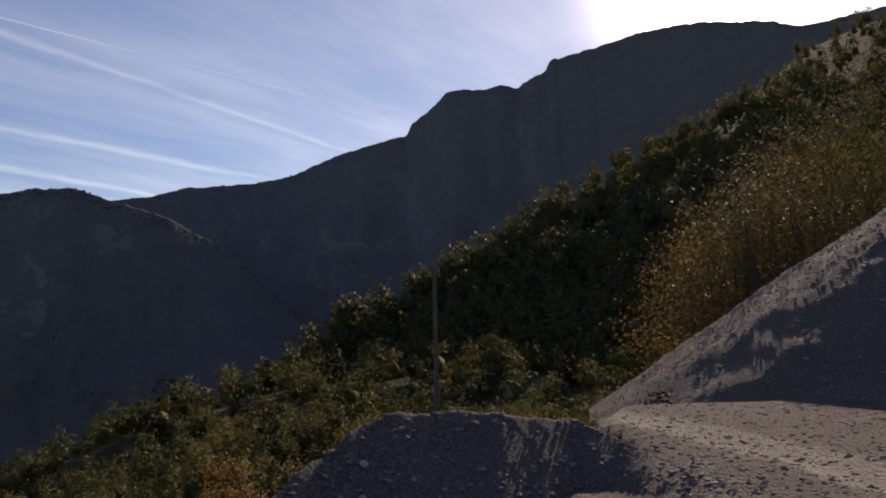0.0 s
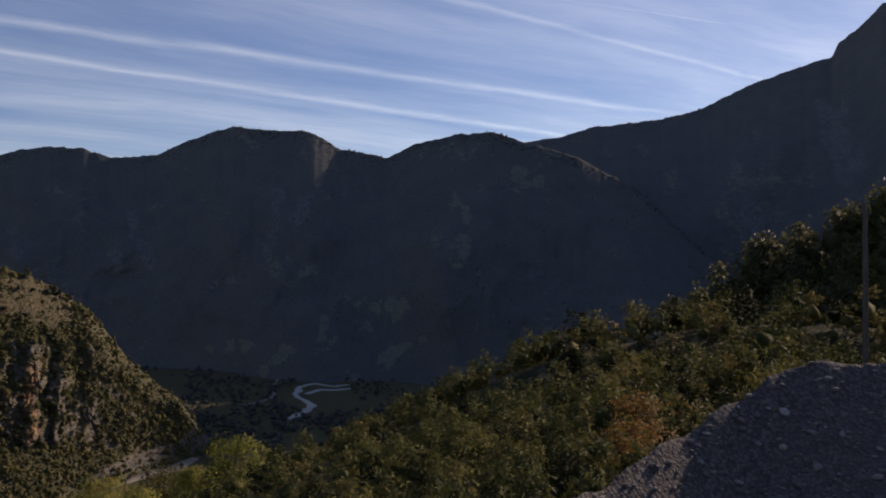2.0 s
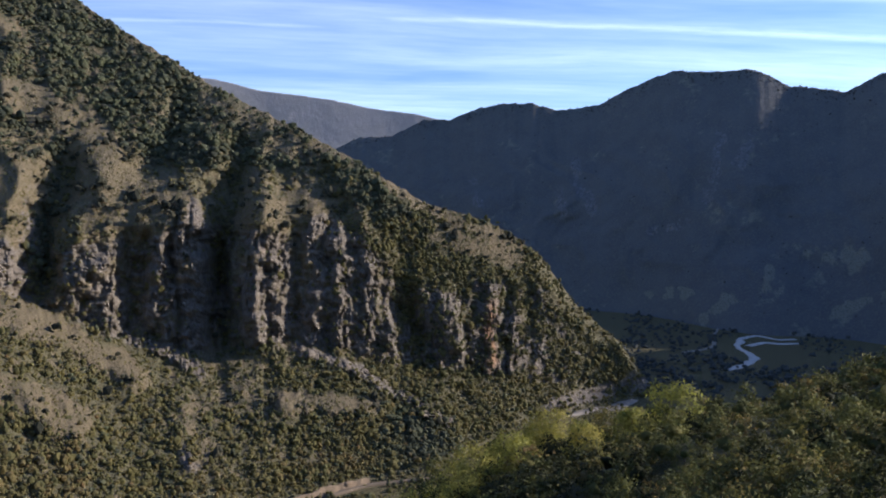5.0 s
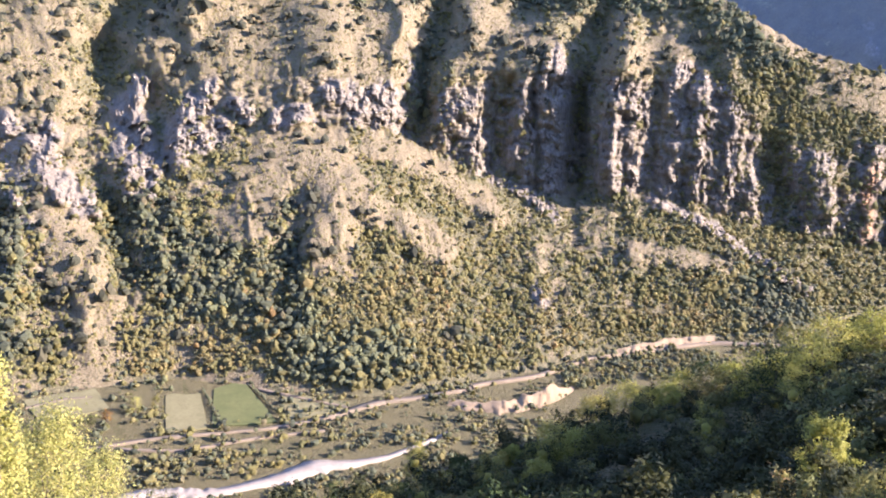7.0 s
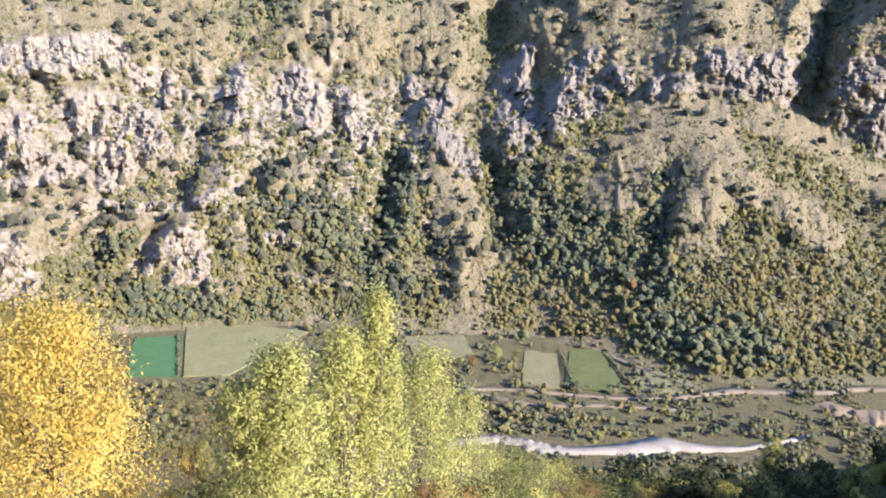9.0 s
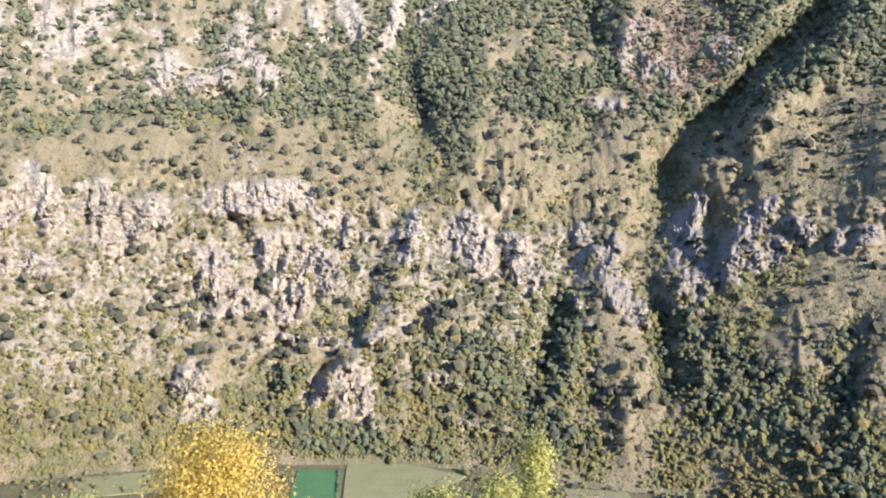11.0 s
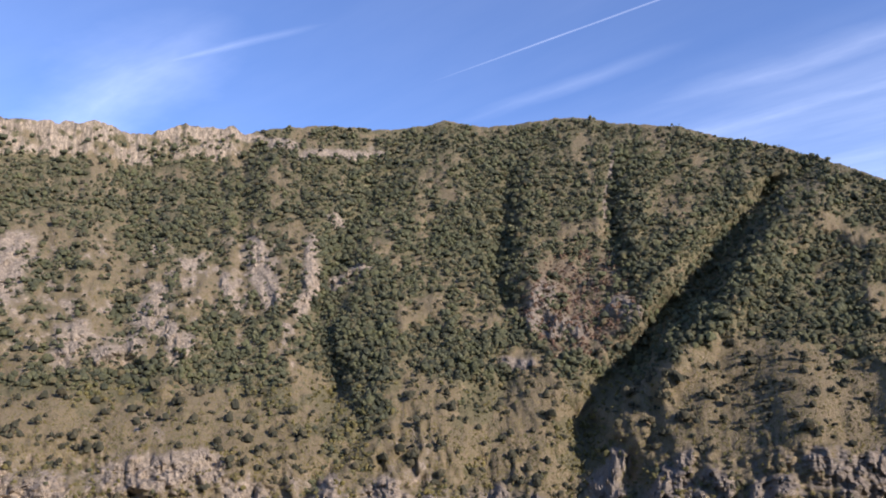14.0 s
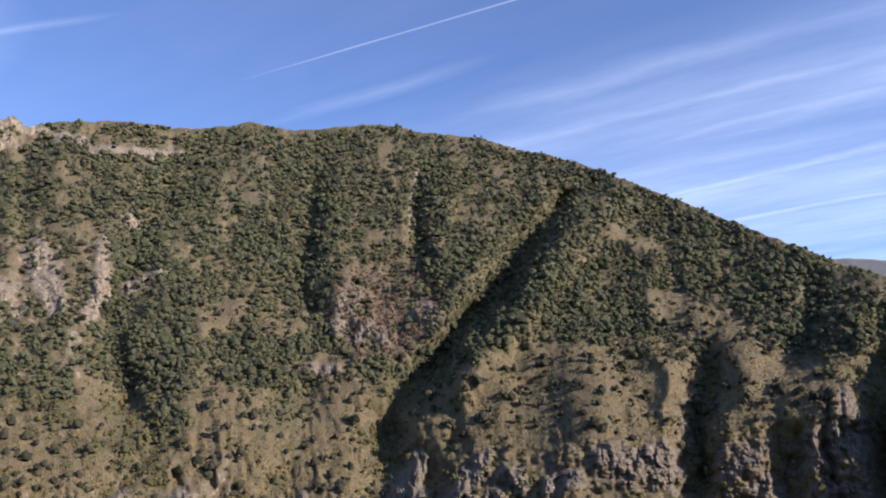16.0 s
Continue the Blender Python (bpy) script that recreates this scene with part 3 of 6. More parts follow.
# cliff pillars and the clefts between them, right of the ravine
PILLAR = curve((42, 0.6), (46.0, 0.45), (47.0, 0.8), (47.8, 0.5), (49.2, 0.95), (50.4, 0.55), (51.4, 0.9), (52.0, 0.35), (52.9, 1.0), (54.2, 0.35), (55.7, 0.8), (57.0, 0.5), (58.4, 0.0), (59.7, 0.65), (60.2, 0.3), (61.2, 0.95), (62.2, 0.6), (63.2, 1.05), (63.9, 0.55), (64.7, 0.95), (65.9, 0.25),
               (66.7, 0.85), (67.4, 1.05), (67.9, 0.5), (68.5, 0.9), (69.9, 0.0), (71.0, 0.2), (71.9, 1.1), (73.1, 0.95), (73.6, 0.4), (74.4, 1.0), (75.6, 0.1), (77.0, 0.5), (78.0, 1.05), (79.0, 0.5), (81.0, -0.1), (82.5, 0.3), (83.7, 0.85), (88, 0.6), (150, 0.6))


def strokes(A, E, lines, seed, wander=1.0, scale=0.9):
    """Cover from strokes: one along each stroke's line, falling away at its half-width, with a wandering edge."""
    wa, we = wander * (fbm(A * scale, E * scale, 4, seed, 0.62) - 0.5), wander * (fbm(A * scale, E * scale, 4, seed + 9, 0.62) - 0.5)
    out = np.zeros_like(A)
    az = A[:, 0]
    for half, *line in lines:
        knots = list(zip(line[::2], line[1::2]))
        lo, hi = min(k[0] for k in knots) - 2.2 * half - wander, max(k[0] for k in knots) + 2.2 * half + wander
        i, j = np.searchsorted(az, lo), np.searchsorted(az, hi)
        if i == j:
            continue
        a, e = (A + wa)[i:j], (E + we)[i:j]
        for (a0, e0), (a1, e1) in zip(knots, knots[1:]):
            f = np.clip(((a - a0) * (a1 - a0) + (e - e0) * (e1 - e0)) / ((a1 - a0) ** 2 + (e1 - e0) ** 2 + 1e-9), 0, 1)
            q = ((a - a0 - f * (a1 - a0)) ** 2 + (e - e0 - f * (e1 - e0)) ** 2) / (1.15 * half) ** 2
            out[i:j] = np.maximum(out[i:j], np.exp(-q ** 1.5))
    return out


def cover(A, E, patches, seed):
    """Cover from oval patches: azimuth, elevation and half-widths in degrees."""
    wa, we = 1.6 * (fbm(A * 0.8, E * 0.8, 3, seed) - 0.5), 1.6 * (fbm(A * 0.8, E * 0.8, 3, seed + 9) - 0.5)
    out = np.zeros_like(A)
    for a, e, ha, he in patches:
        q = ((A + wa - a) / ha) ** 2 + ((E + we - e) / he) ** 2
        out = np.maximum(out, np.exp(-q ** 1.5))
    return out


def sunny_massif():
    az = np.concatenate([np.arange(41.9, 86, 0.1), np.arange(86, 149.0, 0.13)])
    s = rows(4, 76, 92, 136, 14, 4)
    foot_r = -FLOOR_Z / -tanel(FOOT_EL(az))
    base_r, crest_r = BASE_R(az), CREST_R(az)
    foot_r = np.minimum(foot_r, base_r - 6)
    top_r = base_r + 8 + 50 * ease(az, 43, 52) + 115 * ease(az, 86, 98) + 20 * (1 - ease(az, 49, 57)) * ease(az, 42.5, 45)
    ce = crest_el(az)
    ce = ce + (0.14 * (fbm(az * 2.2, az * 0, 4, 5) - 0.5) * 2 + 0.5 * (ridged(az * 0.9, az * 0, 3, 8) - 0.6) * ease(az, 122, 126)) * ease(az, 46, 52)
    top_el = np.minimum(TOP_EL(az), ce - 0.25 - 1.0 * ease(az, 43.5, 46) * (1 - ease(az, 52, 56)))
    base_el = np.minimum(BASE_EL(az), top_el - 0.1)
    crag = ease(az, 121, 126)
    sub_r = crest_r - 45 + 20 * crag
    sub_el = np.maximum(ce - 0.7 - 1.6 * crag, (ce + top_el) / 2)
    # the tip by the river bend is one rounded slope from cliff top to crest
    tip = 1 - ease(az, 53, 61)
    sub_r, sub_el = sub_r * (1 - tip) + (top_r + 0.78 * (crest_r - top_r)) * tip, sub_el * (1 - tip) + (top_el + 0.85 * (ce - top_el)) * tip
    up = 1.7
    lines = [(foot_r - 60, np.full_like(az, FLOOR_Z - 30)), (foot_r, up + foot_r * tanel(FOOT_EL(az))), (base_r, up + base_r * tanel(base_el)),
             (top_r, up + top_r * tanel(top_el)), (sub_r, up + sub_r * tanel(sub_el)), (crest_r, up + crest_r * tanel(ce)),
             (crest_r + 600, up + crest_r * tanel(ce) - 260)]
    R, Z = profile(az, s, lines)
    P = place(az[:, None] + 0 * R, R, Z)
    A, S = np.meshgrid(az, s, indexing="ij")
    E = elevation(P)
    n1, n2, n3 = fbm(A * 0.7, E * 0.9, 4, 91), fbm(A * 2.0, E * 2.4, 4, 97), fbm(A * 1.1, E * 1.0, 4, 99, 0.6)
    wide = ease(A, 44, 54)
    keep = ease(S, 0.95, 1.5) * (1 - ease(S, 3.72, 4.05) * 0.85 - ease(S, 4.05, 4.95) * 0.15)
    upper, lower, brow = ease(S, 2.8, 3.15), 1 - ease(S, 1.6, 2.1), S + 0.5 * (fbm(A * 0.55, A * 0, 3, 33) - 0.5)
    band = ease(S, 1.85, 2.08) * (1 - ease(brow, 2.9, 3.1))
    warp, warp2 = 2.6 * (fbm(A * 0.14, E * 0.12, 3, 3) - 0.5), 1.8 * (fbm(A * 0.5, E * 0.5, 3, 4) - 0.5)
    bare = strokes(A, E, GRASS_HIGH + GRASS_DOMES + GRASS_LOW, 120, 0.9)
    d = -62 * upper * (ridged(A * 0.16 + 0.6 * warp, E * 0.05 + 0.3 * warp, 3, 11, 0.45) - 0.62)
    d = d - (24 - 18 * bare) * upper * (ridged(A * 0.45 + warp2, E * 0.36 + 0.6 * warp2, 2, 13, 0.45) - 0.6)
    d = d - 22 * lower * (ridged(A * 0.17 + 0.6 * warp, E * 0.07, 3, 23, 0.45) - 0.6)
    d = d - 17 * lower * (ridged(A * 0.5 + warp2, E * 0.3, 3, 25, 0.5) - 0.6)
    # the grassy domes and the fan below the cliffs swell out
    d = d - 16 * bare
    lean = A + 0.5 * warp2 + 0.25 * (fbm(A * 1.5, E * 1.1, 3, 43) - 0.5)
    pil = PILLAR(lean)
    right = 1 - ease(A, 84, 94)
    d = d - band * right * 26 * (pil - 0.5)
    d = d - band * right * 20 * (ridged(lean * 1.1 + 0.5 * warp2, E * 0.2, 3, 47, 0.6) - 0.6) - band * (5 + 11 * right) * (ridged(lean * 2.6, E * 0.5, 3, 48, 0.66) - 0.6)
    d = d + band * right * 8 * np.abs(2 * fbm(lean * 0.6, E * 2.2, 3, 46) - 1)
    d = d - band * (1 - right) * 24 * (ridged(A * 0.7 + warp2, E * 0.55 + 0.6 * warp2, 4, 49, 0.62) - 0.6) - band * (1 - right) * 16 * (ridged(A * 1.7 + 0.8 * warp2, E * 0.8, 3, 50, 0.6) - 0.6)
    d = d - band * (12 + 14 * right) * (fbm(A * 1.2, E * 1.3, 4, 51, 0.6) - 0.5)
    smooth = 1 - 0.75 * bare
    d = d - smooth * (18 * (fbm(A * 0.9, E * 0.9, 4, 61, 0.6) - 0.5) + 8 * (fbm(A * 2.6, E * 2.6, 4, 71, 0.65) - 0.5))
    for path, depth, half in RAVINES_HIGH + RAVINES_LOW:
        es = [e for _, e in path]
        inside = ease(E, min(es) - 1.5, min(es) + (1.0 if depth < 100 else 5.0)) * (1 - ease(E, max(es) - 1.0, max(es) + 1.5))
        off = (A - along(E, path) + 1.4 * (fbm(A * 0.5, E * 0.5, 3, 77) - 0.5)) / half
        d = d + inside * depth * np.exp(-off ** 2)
        # the bank on the sunless side stands forward
        d = d - inside * 0.55 * depth * np.exp(-((off + 2.0) / 1.5) ** 2)
    stony = strokes(A, E, ROCK_HIGH + ROCK_BAND + ROCK_MIDDLE + ROCK_LOW, 110, 0.8, 1.3)
    craggy = np.clip(stony + 1.5 * (n2 - 0.52), 0, 1) * ease(stony, 0.12, 0.5) * (1 - band * 0.5 * right)
    tilt = A + 0.22 * E
    d = d - craggy * (24 * (ridged(tilt * 0.9 + 0.5 * warp2, E * 0.5 + 0.4 * warp2, 3, 85, 0.55) - 0.45) + 8)
    # joints split the rock into upright blocks that stand in and out of the face
    chip = 0.5 * (fbm(A * 1.7, E * 1.7, 3, 88) - 0.5)
    blocks = 22 * (hashed(np.floor((tilt + chip) * 1.1), np.floor((E + 0.3 * A + chip) * 0.55), 86) - 0.5) + 5 * (hashed(np.floor((tilt - chip) * 2.9), np.floor((E - 0.2 * A + chip) * 1.1), 87) - 0.5)
    d = d - np.maximum(craggy, 0.55 * band * right * ease(n1, 0.42, 0.6)) * blocks
    d = d * keep * wide * (1 - upper * (1 - ease(A, 50, 66)))
    d = d - 22 * ease(S, 3.9, 4.2) * (1 - ease(S, 5.0, 5.3)) * ease(A, 121, 126) * (ridged(A * 1.6, E * 0.5, 3, 81) - 0.6)
    P = pushed(P, d)
    # cover of the land
    rock = band * (0.12 + 0.50 * right * (0.25 + 0.75 * ease(A, 45, 53)) + 0.26 * ease(A, 108, 114) + 0.6 * (n1 - 0.5) + 0.8 * (n2 - 0.5) + 0.35 * right * (pil - 0.6))
    rock = np.maximum(rock, ease(A, 122, 126) * ease(S, 3.9, 4.2) * (1 - ease(S, 5.0, 5.05)) * (0.66 + 1.4 * (n2 - 0.5) + 0.9 * (n3 - 0.5)))
    n5 = fbm(A * 3.6, E * 4.2, 3, 157, 0.6)
    rock = np.maximum(rock, 0.82 * stony ** 0.7 + 0.7 * (n2 - 0.5) + 0.5 * (n5 - 0.5) + 0.08 * stony - 0.2 * (1 - stony))
    crop = ease(A, 115, 121) * ease(E, 2, 5) * (1 - ease(E, 11, 16))
    rock = np.maximum(rock, crop * (0.26 + 1.4 * (n2 - 0.5) + 0.9 * (n3 - 0.5)))
    rock = rock * ease(S, 1.05, 1.3)
    bare = np.maximum(bare, ease(S, 4.9, 4.99) * (1 - ease(A, 118, 124)) * ease(A, 92, 100))
    bare = np.maximum(bare, 0.45 * ease(S, 2.98, 3.02) * (1 - ease(E - TOP_EL(A) + 3 * (n1 - 0.5), 0.8, 2.4)) * ease(A, 76, 84) * ease(n3, 0.40, 0.54))
    dense = strokes(A, E, DENSE_WOOD + GULLY_WOOD, 130)
    wood = np.clip(0.60 + 0.12 * upper * ease(E, 4, 8) - 0.85 * bare + 0.9 * (n5 - 0.5) + 0.5 * (n2 - 0.5) - 0.14 * ease(A, 110, 116) * ease(-E, 7, 8) * (1 - ease(-E, 12, 14)) + 0.45 * dense + 1.2 * (n1 - 0.5) + 0.5 * (n3 - 0.5) + 0.3 * ease(d, 8, 45) - 0.15 * band + 0.5 * (1 - ease(A, 56, 62)) + 0.32 * ease(A, 73, 76) * (1 - ease(A, 85, 87)) * ease(-E, 5.5, 8) + 0.35 * (1 - ease(A, 62, 72)) * ease(-E, 9, 11) - crop * (0.27 + 1.1 * (n2 - 0.5) + 0.9 * (n3 - 0.5)), 0, 1)
    scree = np.exp(-((A - along(E, [(98.1, 18.7), (98.4, 17.0), (99.0, 15.0), (99.1, 13.4)])) / 0.20) ** 2) * ease(E, 13.3, 13.8) * (1 - ease(E, 18.0, 18.8))
    rock = np.maximum(rock, scree * 0.85)
    burn = ease(n2, 0.3, 0.55) * np.exp(-(((A - 101.2) / 4.0) ** 2 + ((E - 8.0) / 3.9) ** 2) ** 2)
    rust = np.exp(-((lean - 53.0) / 0.4) ** 2) * ease(E, -11, -9.5) * (1 - ease(E, -7, -4.8))
    rubble = np.clip(0.9 * ease(A + 5 * (n3 - 0.5), 102, 107) * ease(-E - 3 * (n1 - 0.5), 3.2, 5.5) * (1 - ease(-E + 3 * (n1 - 0.5), 12.5, 15)) * ease(n2 + 0.3 * (n3 - 0.5), 0.3, 0.5) + 0.7 * ease(stony, 0.1, 0.5), 0, 1) * (1 - 0.85 * bare)
    amber = np.clip(strokes(A, E, RUST_BUSHES, 140) + 0.12 * ease(n3, 0.52, 0.62) * ease(-E, 6, 10), 0, 1)
    me = sheet("sunny_massif", P, SUNNY_LAND, {"rock": np.clip(rock, 0, 1), "wood": wood, "burn": burn, "rust": rust, "pale": ease(A + 6 * (n3 - 0.5), 102, 116), "rubble": rubble})
    # bare rock breaks in facets, grass and woodland floor stay rounded
    corner = np.empty(len(me.loops), np.int32)
    me.loops.foreach_get("vertex_index", corner)
    me.polygons.foreach_set("use_smooth", np.clip(rock, 0, 1).ravel()[corner].reshape(-1, 4).mean(1) < 0.7)
    ob = tagged(new("mountain_massif", me), "steep sunlit limestone mountain with scrub, dry grass and a grey cliff band", "mountain", kind="structure")
    return ob, P, A, S, E, np.clip(rock, 0, 1), wood, burn, amber, dense


massif = sunny_massif()

# the dark massif against the sun, and the shaded range at the head of the valley
DARK_EL = curve((-60, 21), (-45, 19.5), (-30, 18.5), (-23.7, 18.1), (-21.9, 18.7), (-17.7, 19.2), (-16.3, 19.2), (-13.7, 19.0), (-10.3, 18.2), (-7.7, 17.7), (-7.3, 17.0),
                (-5.8, 16.4), (-5.4, 16.0), (-4.2, 16.3), (-3.2, 16.0), (-1.7, 16.1), (-0.5, 16.0), (0.7, 14.8), (2.0, 13.9), (2.3, 13.2), (3.5, 12.9),
                (7.0, 11.9), (10.4, 10.4), (12.6, 10.0), (17.0, 9.6), (19.7, 8.9), (21.6, 8.7), (24.0, 7.6), (30, 5.0), (40, 1.0))
RANGE_EL = curve((0, -7.0), (8, -0.5), (14, 5.4), (18, 7.6), (20.4, 8.4), (21.6, 8.7), (23.9, 9.4), (26.2, 9.2), (29.2, 8.5), (30.8, 7.6), (33.0, 8.0), (34, 8.1), (35.3, 8.9), (36.5, 9.3), (38.9, 9.2), (41.1, 9.4),
                 (44.0, 8.3), (45.8, 7.3), (48.6, 7.0), (50.3, 7.5), (52.2, 7.5), (53.7, 7.2), (55.7, 6.4), (57.4, 6.4), (59.6, 5.3), (61.7, 5.2),
                 (63.4, 4.4), (68, 3.0), (80, 0.0))
FAR_EL = curve((48, 4.5), (54, 5.8), (56.3, 6.4), (58.1, 6.8), (61.0, 7.1), (63.5, 7.6), (66.2, 7.9), (68.5, 8.1), (70.1, 8.5), (71.4, 8.7), (76, 9.2), (84, 9.5))


def shaded_mountain(name, label, lo, hi, crest, crest_r, foot_r, land, step, relief, seed, bump_el=0.1, scars=(), meadows_and_lit=(), spurs=()):
    az = np.arange(lo, hi, step)
    s = rows(3, 130, 4)
    ce = crest(az) + bump_el * 2 * (fbm(az * 3.0, az * 0, 4, seed + 1, 0.6) - 0.5)
    cr, fr = crest_r(az), foot_r(az) * (1 + 0.07 * (fbm(az * 0.16, az * 0, 2, seed + 11, 0.4) - 0.5))
    lines = [(fr - 200, np.full_like(az, FLOOR_Z - 60)), (fr, np.full_like(az, FLOOR_Z + 2)), (cr, 1.7 + cr * tanel(ce)), (cr + 350, 1.7 + cr * tanel(ce) - 240)]
    R, Z = profile(az, s, lines)
    P = place(az[:, None] + 0 * R, R, Z)
    A, S = np.meshgrid(az, s, indexing="ij")
    E = elevation(P)
    keep = ease(S, 1.0, 1.25) * (1 - 0.92 * ease(S, 1.45, 1.85))
    warp = 1.3 * (fbm(A * 0.1, S * 2.0, 3, seed + 2) - 0.5)
    d = -relief * (ridged(A * 0.13 + warp, E * 0.09 + 0.2 * warp, 5, seed + 3, 0.5) - 0.6) - 0.18 * relief * (fbm(A * 0.8, S * 14, 4, seed + 4, 0.6) - 0.5)
    # side ridges that stand out towards the valley, steep on their sunless flank
    for path, depth, half in spurs:
        es = [e for _, e in path]
        off = (A - along(E, path) + 1.2 * (fbm(A * 0.5, E * 0.5, 3, seed + 9) - 0.5)) / half
        d = d - ease(E, min(es) - 7.0, min(es) + 1.0) * (1 - ease(E, max(es), max(es) + 2.0)) * depth * np.where(off < 0, np.exp(-(off / 1.6) ** 2), np.exp(-(off * 1.5) ** 2))
    P = pushed(P, d * keep)
    n1, n2 = fbm(A * 0.5, E * 0.5, 4, seed + 5), fbm(A * 1.8, E * 1.2, 4, seed + 6)
    rock = np.clip(0.75 * strokes(A, E, scars, seed + 7, 0.8) * ease(n2, 0.3, 0.5) + 1.0 * (n2 - 0.5) + 0.02, 0, 1) * ease(S, 1.03, 1.1)
    wood = np.clip(0.8 + 1.0 * (n1 - 0.5) - 0.95 * strokes(A, E, meadows_and_lit, seed + 8, 0.7) * ease(n2, 0.4, 0.62), 0, 1)
    me = sheet(name, P, land, {"rock": rock, "wood": wood, "burn": 0 * wood})
    ob = tagged(new(name, me), label, "mountain", kind="structure")
    return ob, P, A, S, E, rock, wood


SCREES = [(0.42, 38.0, 5.1, 38.2, 3.1, 39.0, 1.2), (0.34, 36.5, 5.1, 36.9, 3.4), (0.31, 42.4, -1.1, 40.1, -0.4), (0.53, 48.1, 1.5, 47.8, 0.0), 
          (0.35, 47.3, 3.6, 46.8, 1.6), (0.3, 46.2, 1.6, 46.0, 0.4), (0.3, 54.0, 2.2, 53.8, 0.9)]
# forest clearings; the last three strokes paint a sunlit spur lighter
CLEARINGS_AND_LIT_SPUR = [(0.38, 33.4, -2.0, 30.8, -2.2), (0.53, 34.8, -3.4, 34.7, -4.5), (0.3, 42.4, -5.1, 39.9, -5.0), (0.23, 31.5, -5.9, 28.3, -4.5), (0.61, 30.8, -2.9, 30.1, -2.4), (0.38, 37.5, -5.3, 38.6, -6.4),
             (0.31, 39.7, -6.6, 38.6, -6.7), (0.34, 26.5, 5.2, 25.1, 3.3), (0.3, 25.4, 1.9, 26.0, 0.4), (0.3, 22.0, 6.8, 20.7, 6.1)]
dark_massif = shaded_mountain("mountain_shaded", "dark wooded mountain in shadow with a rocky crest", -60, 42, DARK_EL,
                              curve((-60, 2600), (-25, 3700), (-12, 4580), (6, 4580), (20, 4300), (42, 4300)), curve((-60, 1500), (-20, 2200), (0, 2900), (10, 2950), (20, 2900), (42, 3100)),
                              HAZED_SHADY_LAND, 0.16, 170, 200, scars=[(0.9, 2.4, 10.0, 1.6, 6.0), (1.0, -5.4, 13.0, -6.5, 9.0), (0.8, 7.2, 4.5, 6.8, 2.0)],
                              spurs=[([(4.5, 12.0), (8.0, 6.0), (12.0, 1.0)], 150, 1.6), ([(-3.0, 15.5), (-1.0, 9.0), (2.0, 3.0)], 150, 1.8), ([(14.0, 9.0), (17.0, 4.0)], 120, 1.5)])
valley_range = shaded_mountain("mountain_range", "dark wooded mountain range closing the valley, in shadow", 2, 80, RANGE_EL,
                               curve((12, 2950), (22, 3050), (40, 3400), (65, 4200), (80, 4300)), curve((12, 2150), (36, 2350), (60, 3200), (80, 3400)), HAZED_SHADY_LAND, 0.14, 150, 340,
                               scars=SCREES, meadows_and_lit=CLEARINGS_AND_LIT_SPUR,
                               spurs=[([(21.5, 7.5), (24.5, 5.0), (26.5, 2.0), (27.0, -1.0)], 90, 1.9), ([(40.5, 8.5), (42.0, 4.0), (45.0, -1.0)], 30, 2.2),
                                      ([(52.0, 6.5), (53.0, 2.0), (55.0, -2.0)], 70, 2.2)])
shaded_mountain("mountain_far", "bare sunlit ridge far beyond the valley, paled and greyed for haze", 47, 85, FAR_EL,
                            curve((47, 4700), (85, 4500)), curve((47, 4350), (85, 4000)), HAZED_FAR_LAND, 0.3, 180, 400, 0.04)

# the ground: the bench under the road, the scrub slope below it, the valley floor and on to the horizon
EDGE_R = curve((-180, 8), (-60, 18), (-12, 17), (-9, 12), (-6, 5.5), (4, 4.6), (14, 4.2), (25, 4), (45, 3.4), (70, 2.6), (100, 2.4), (150, 2.6), (165, 6), (180, 8))
SLOPE_EL = curve((-180, 9), (-140, 12), (-60, 6), (-30, -3.6), (-10, -4.6), (5, -4.9), (12, -4.7), (18, -5.6), (24, -7.7), (30, -9.7), (37.4, -12.5), (45.9, -15.2),
                 (53, -17.6), (61, -21.4), (67, -23.5), (71.5, -25.1), (78, -27.3), (85, -29.2), (90, -30.7), (98, -31.0), (110, -31.5), (140, -31), (155, -22),
                 (170, -2), (180, 9))
SLOPE_R = curve((-180, 120), (-60, 130), (0, 95), (12, 110), (24, 130), (37, 160), (50, 190), (61, 215), (71, 200), (80, 170), (90, 145), (100, 115), (120, 95),
                (150, 95), (180, 120))


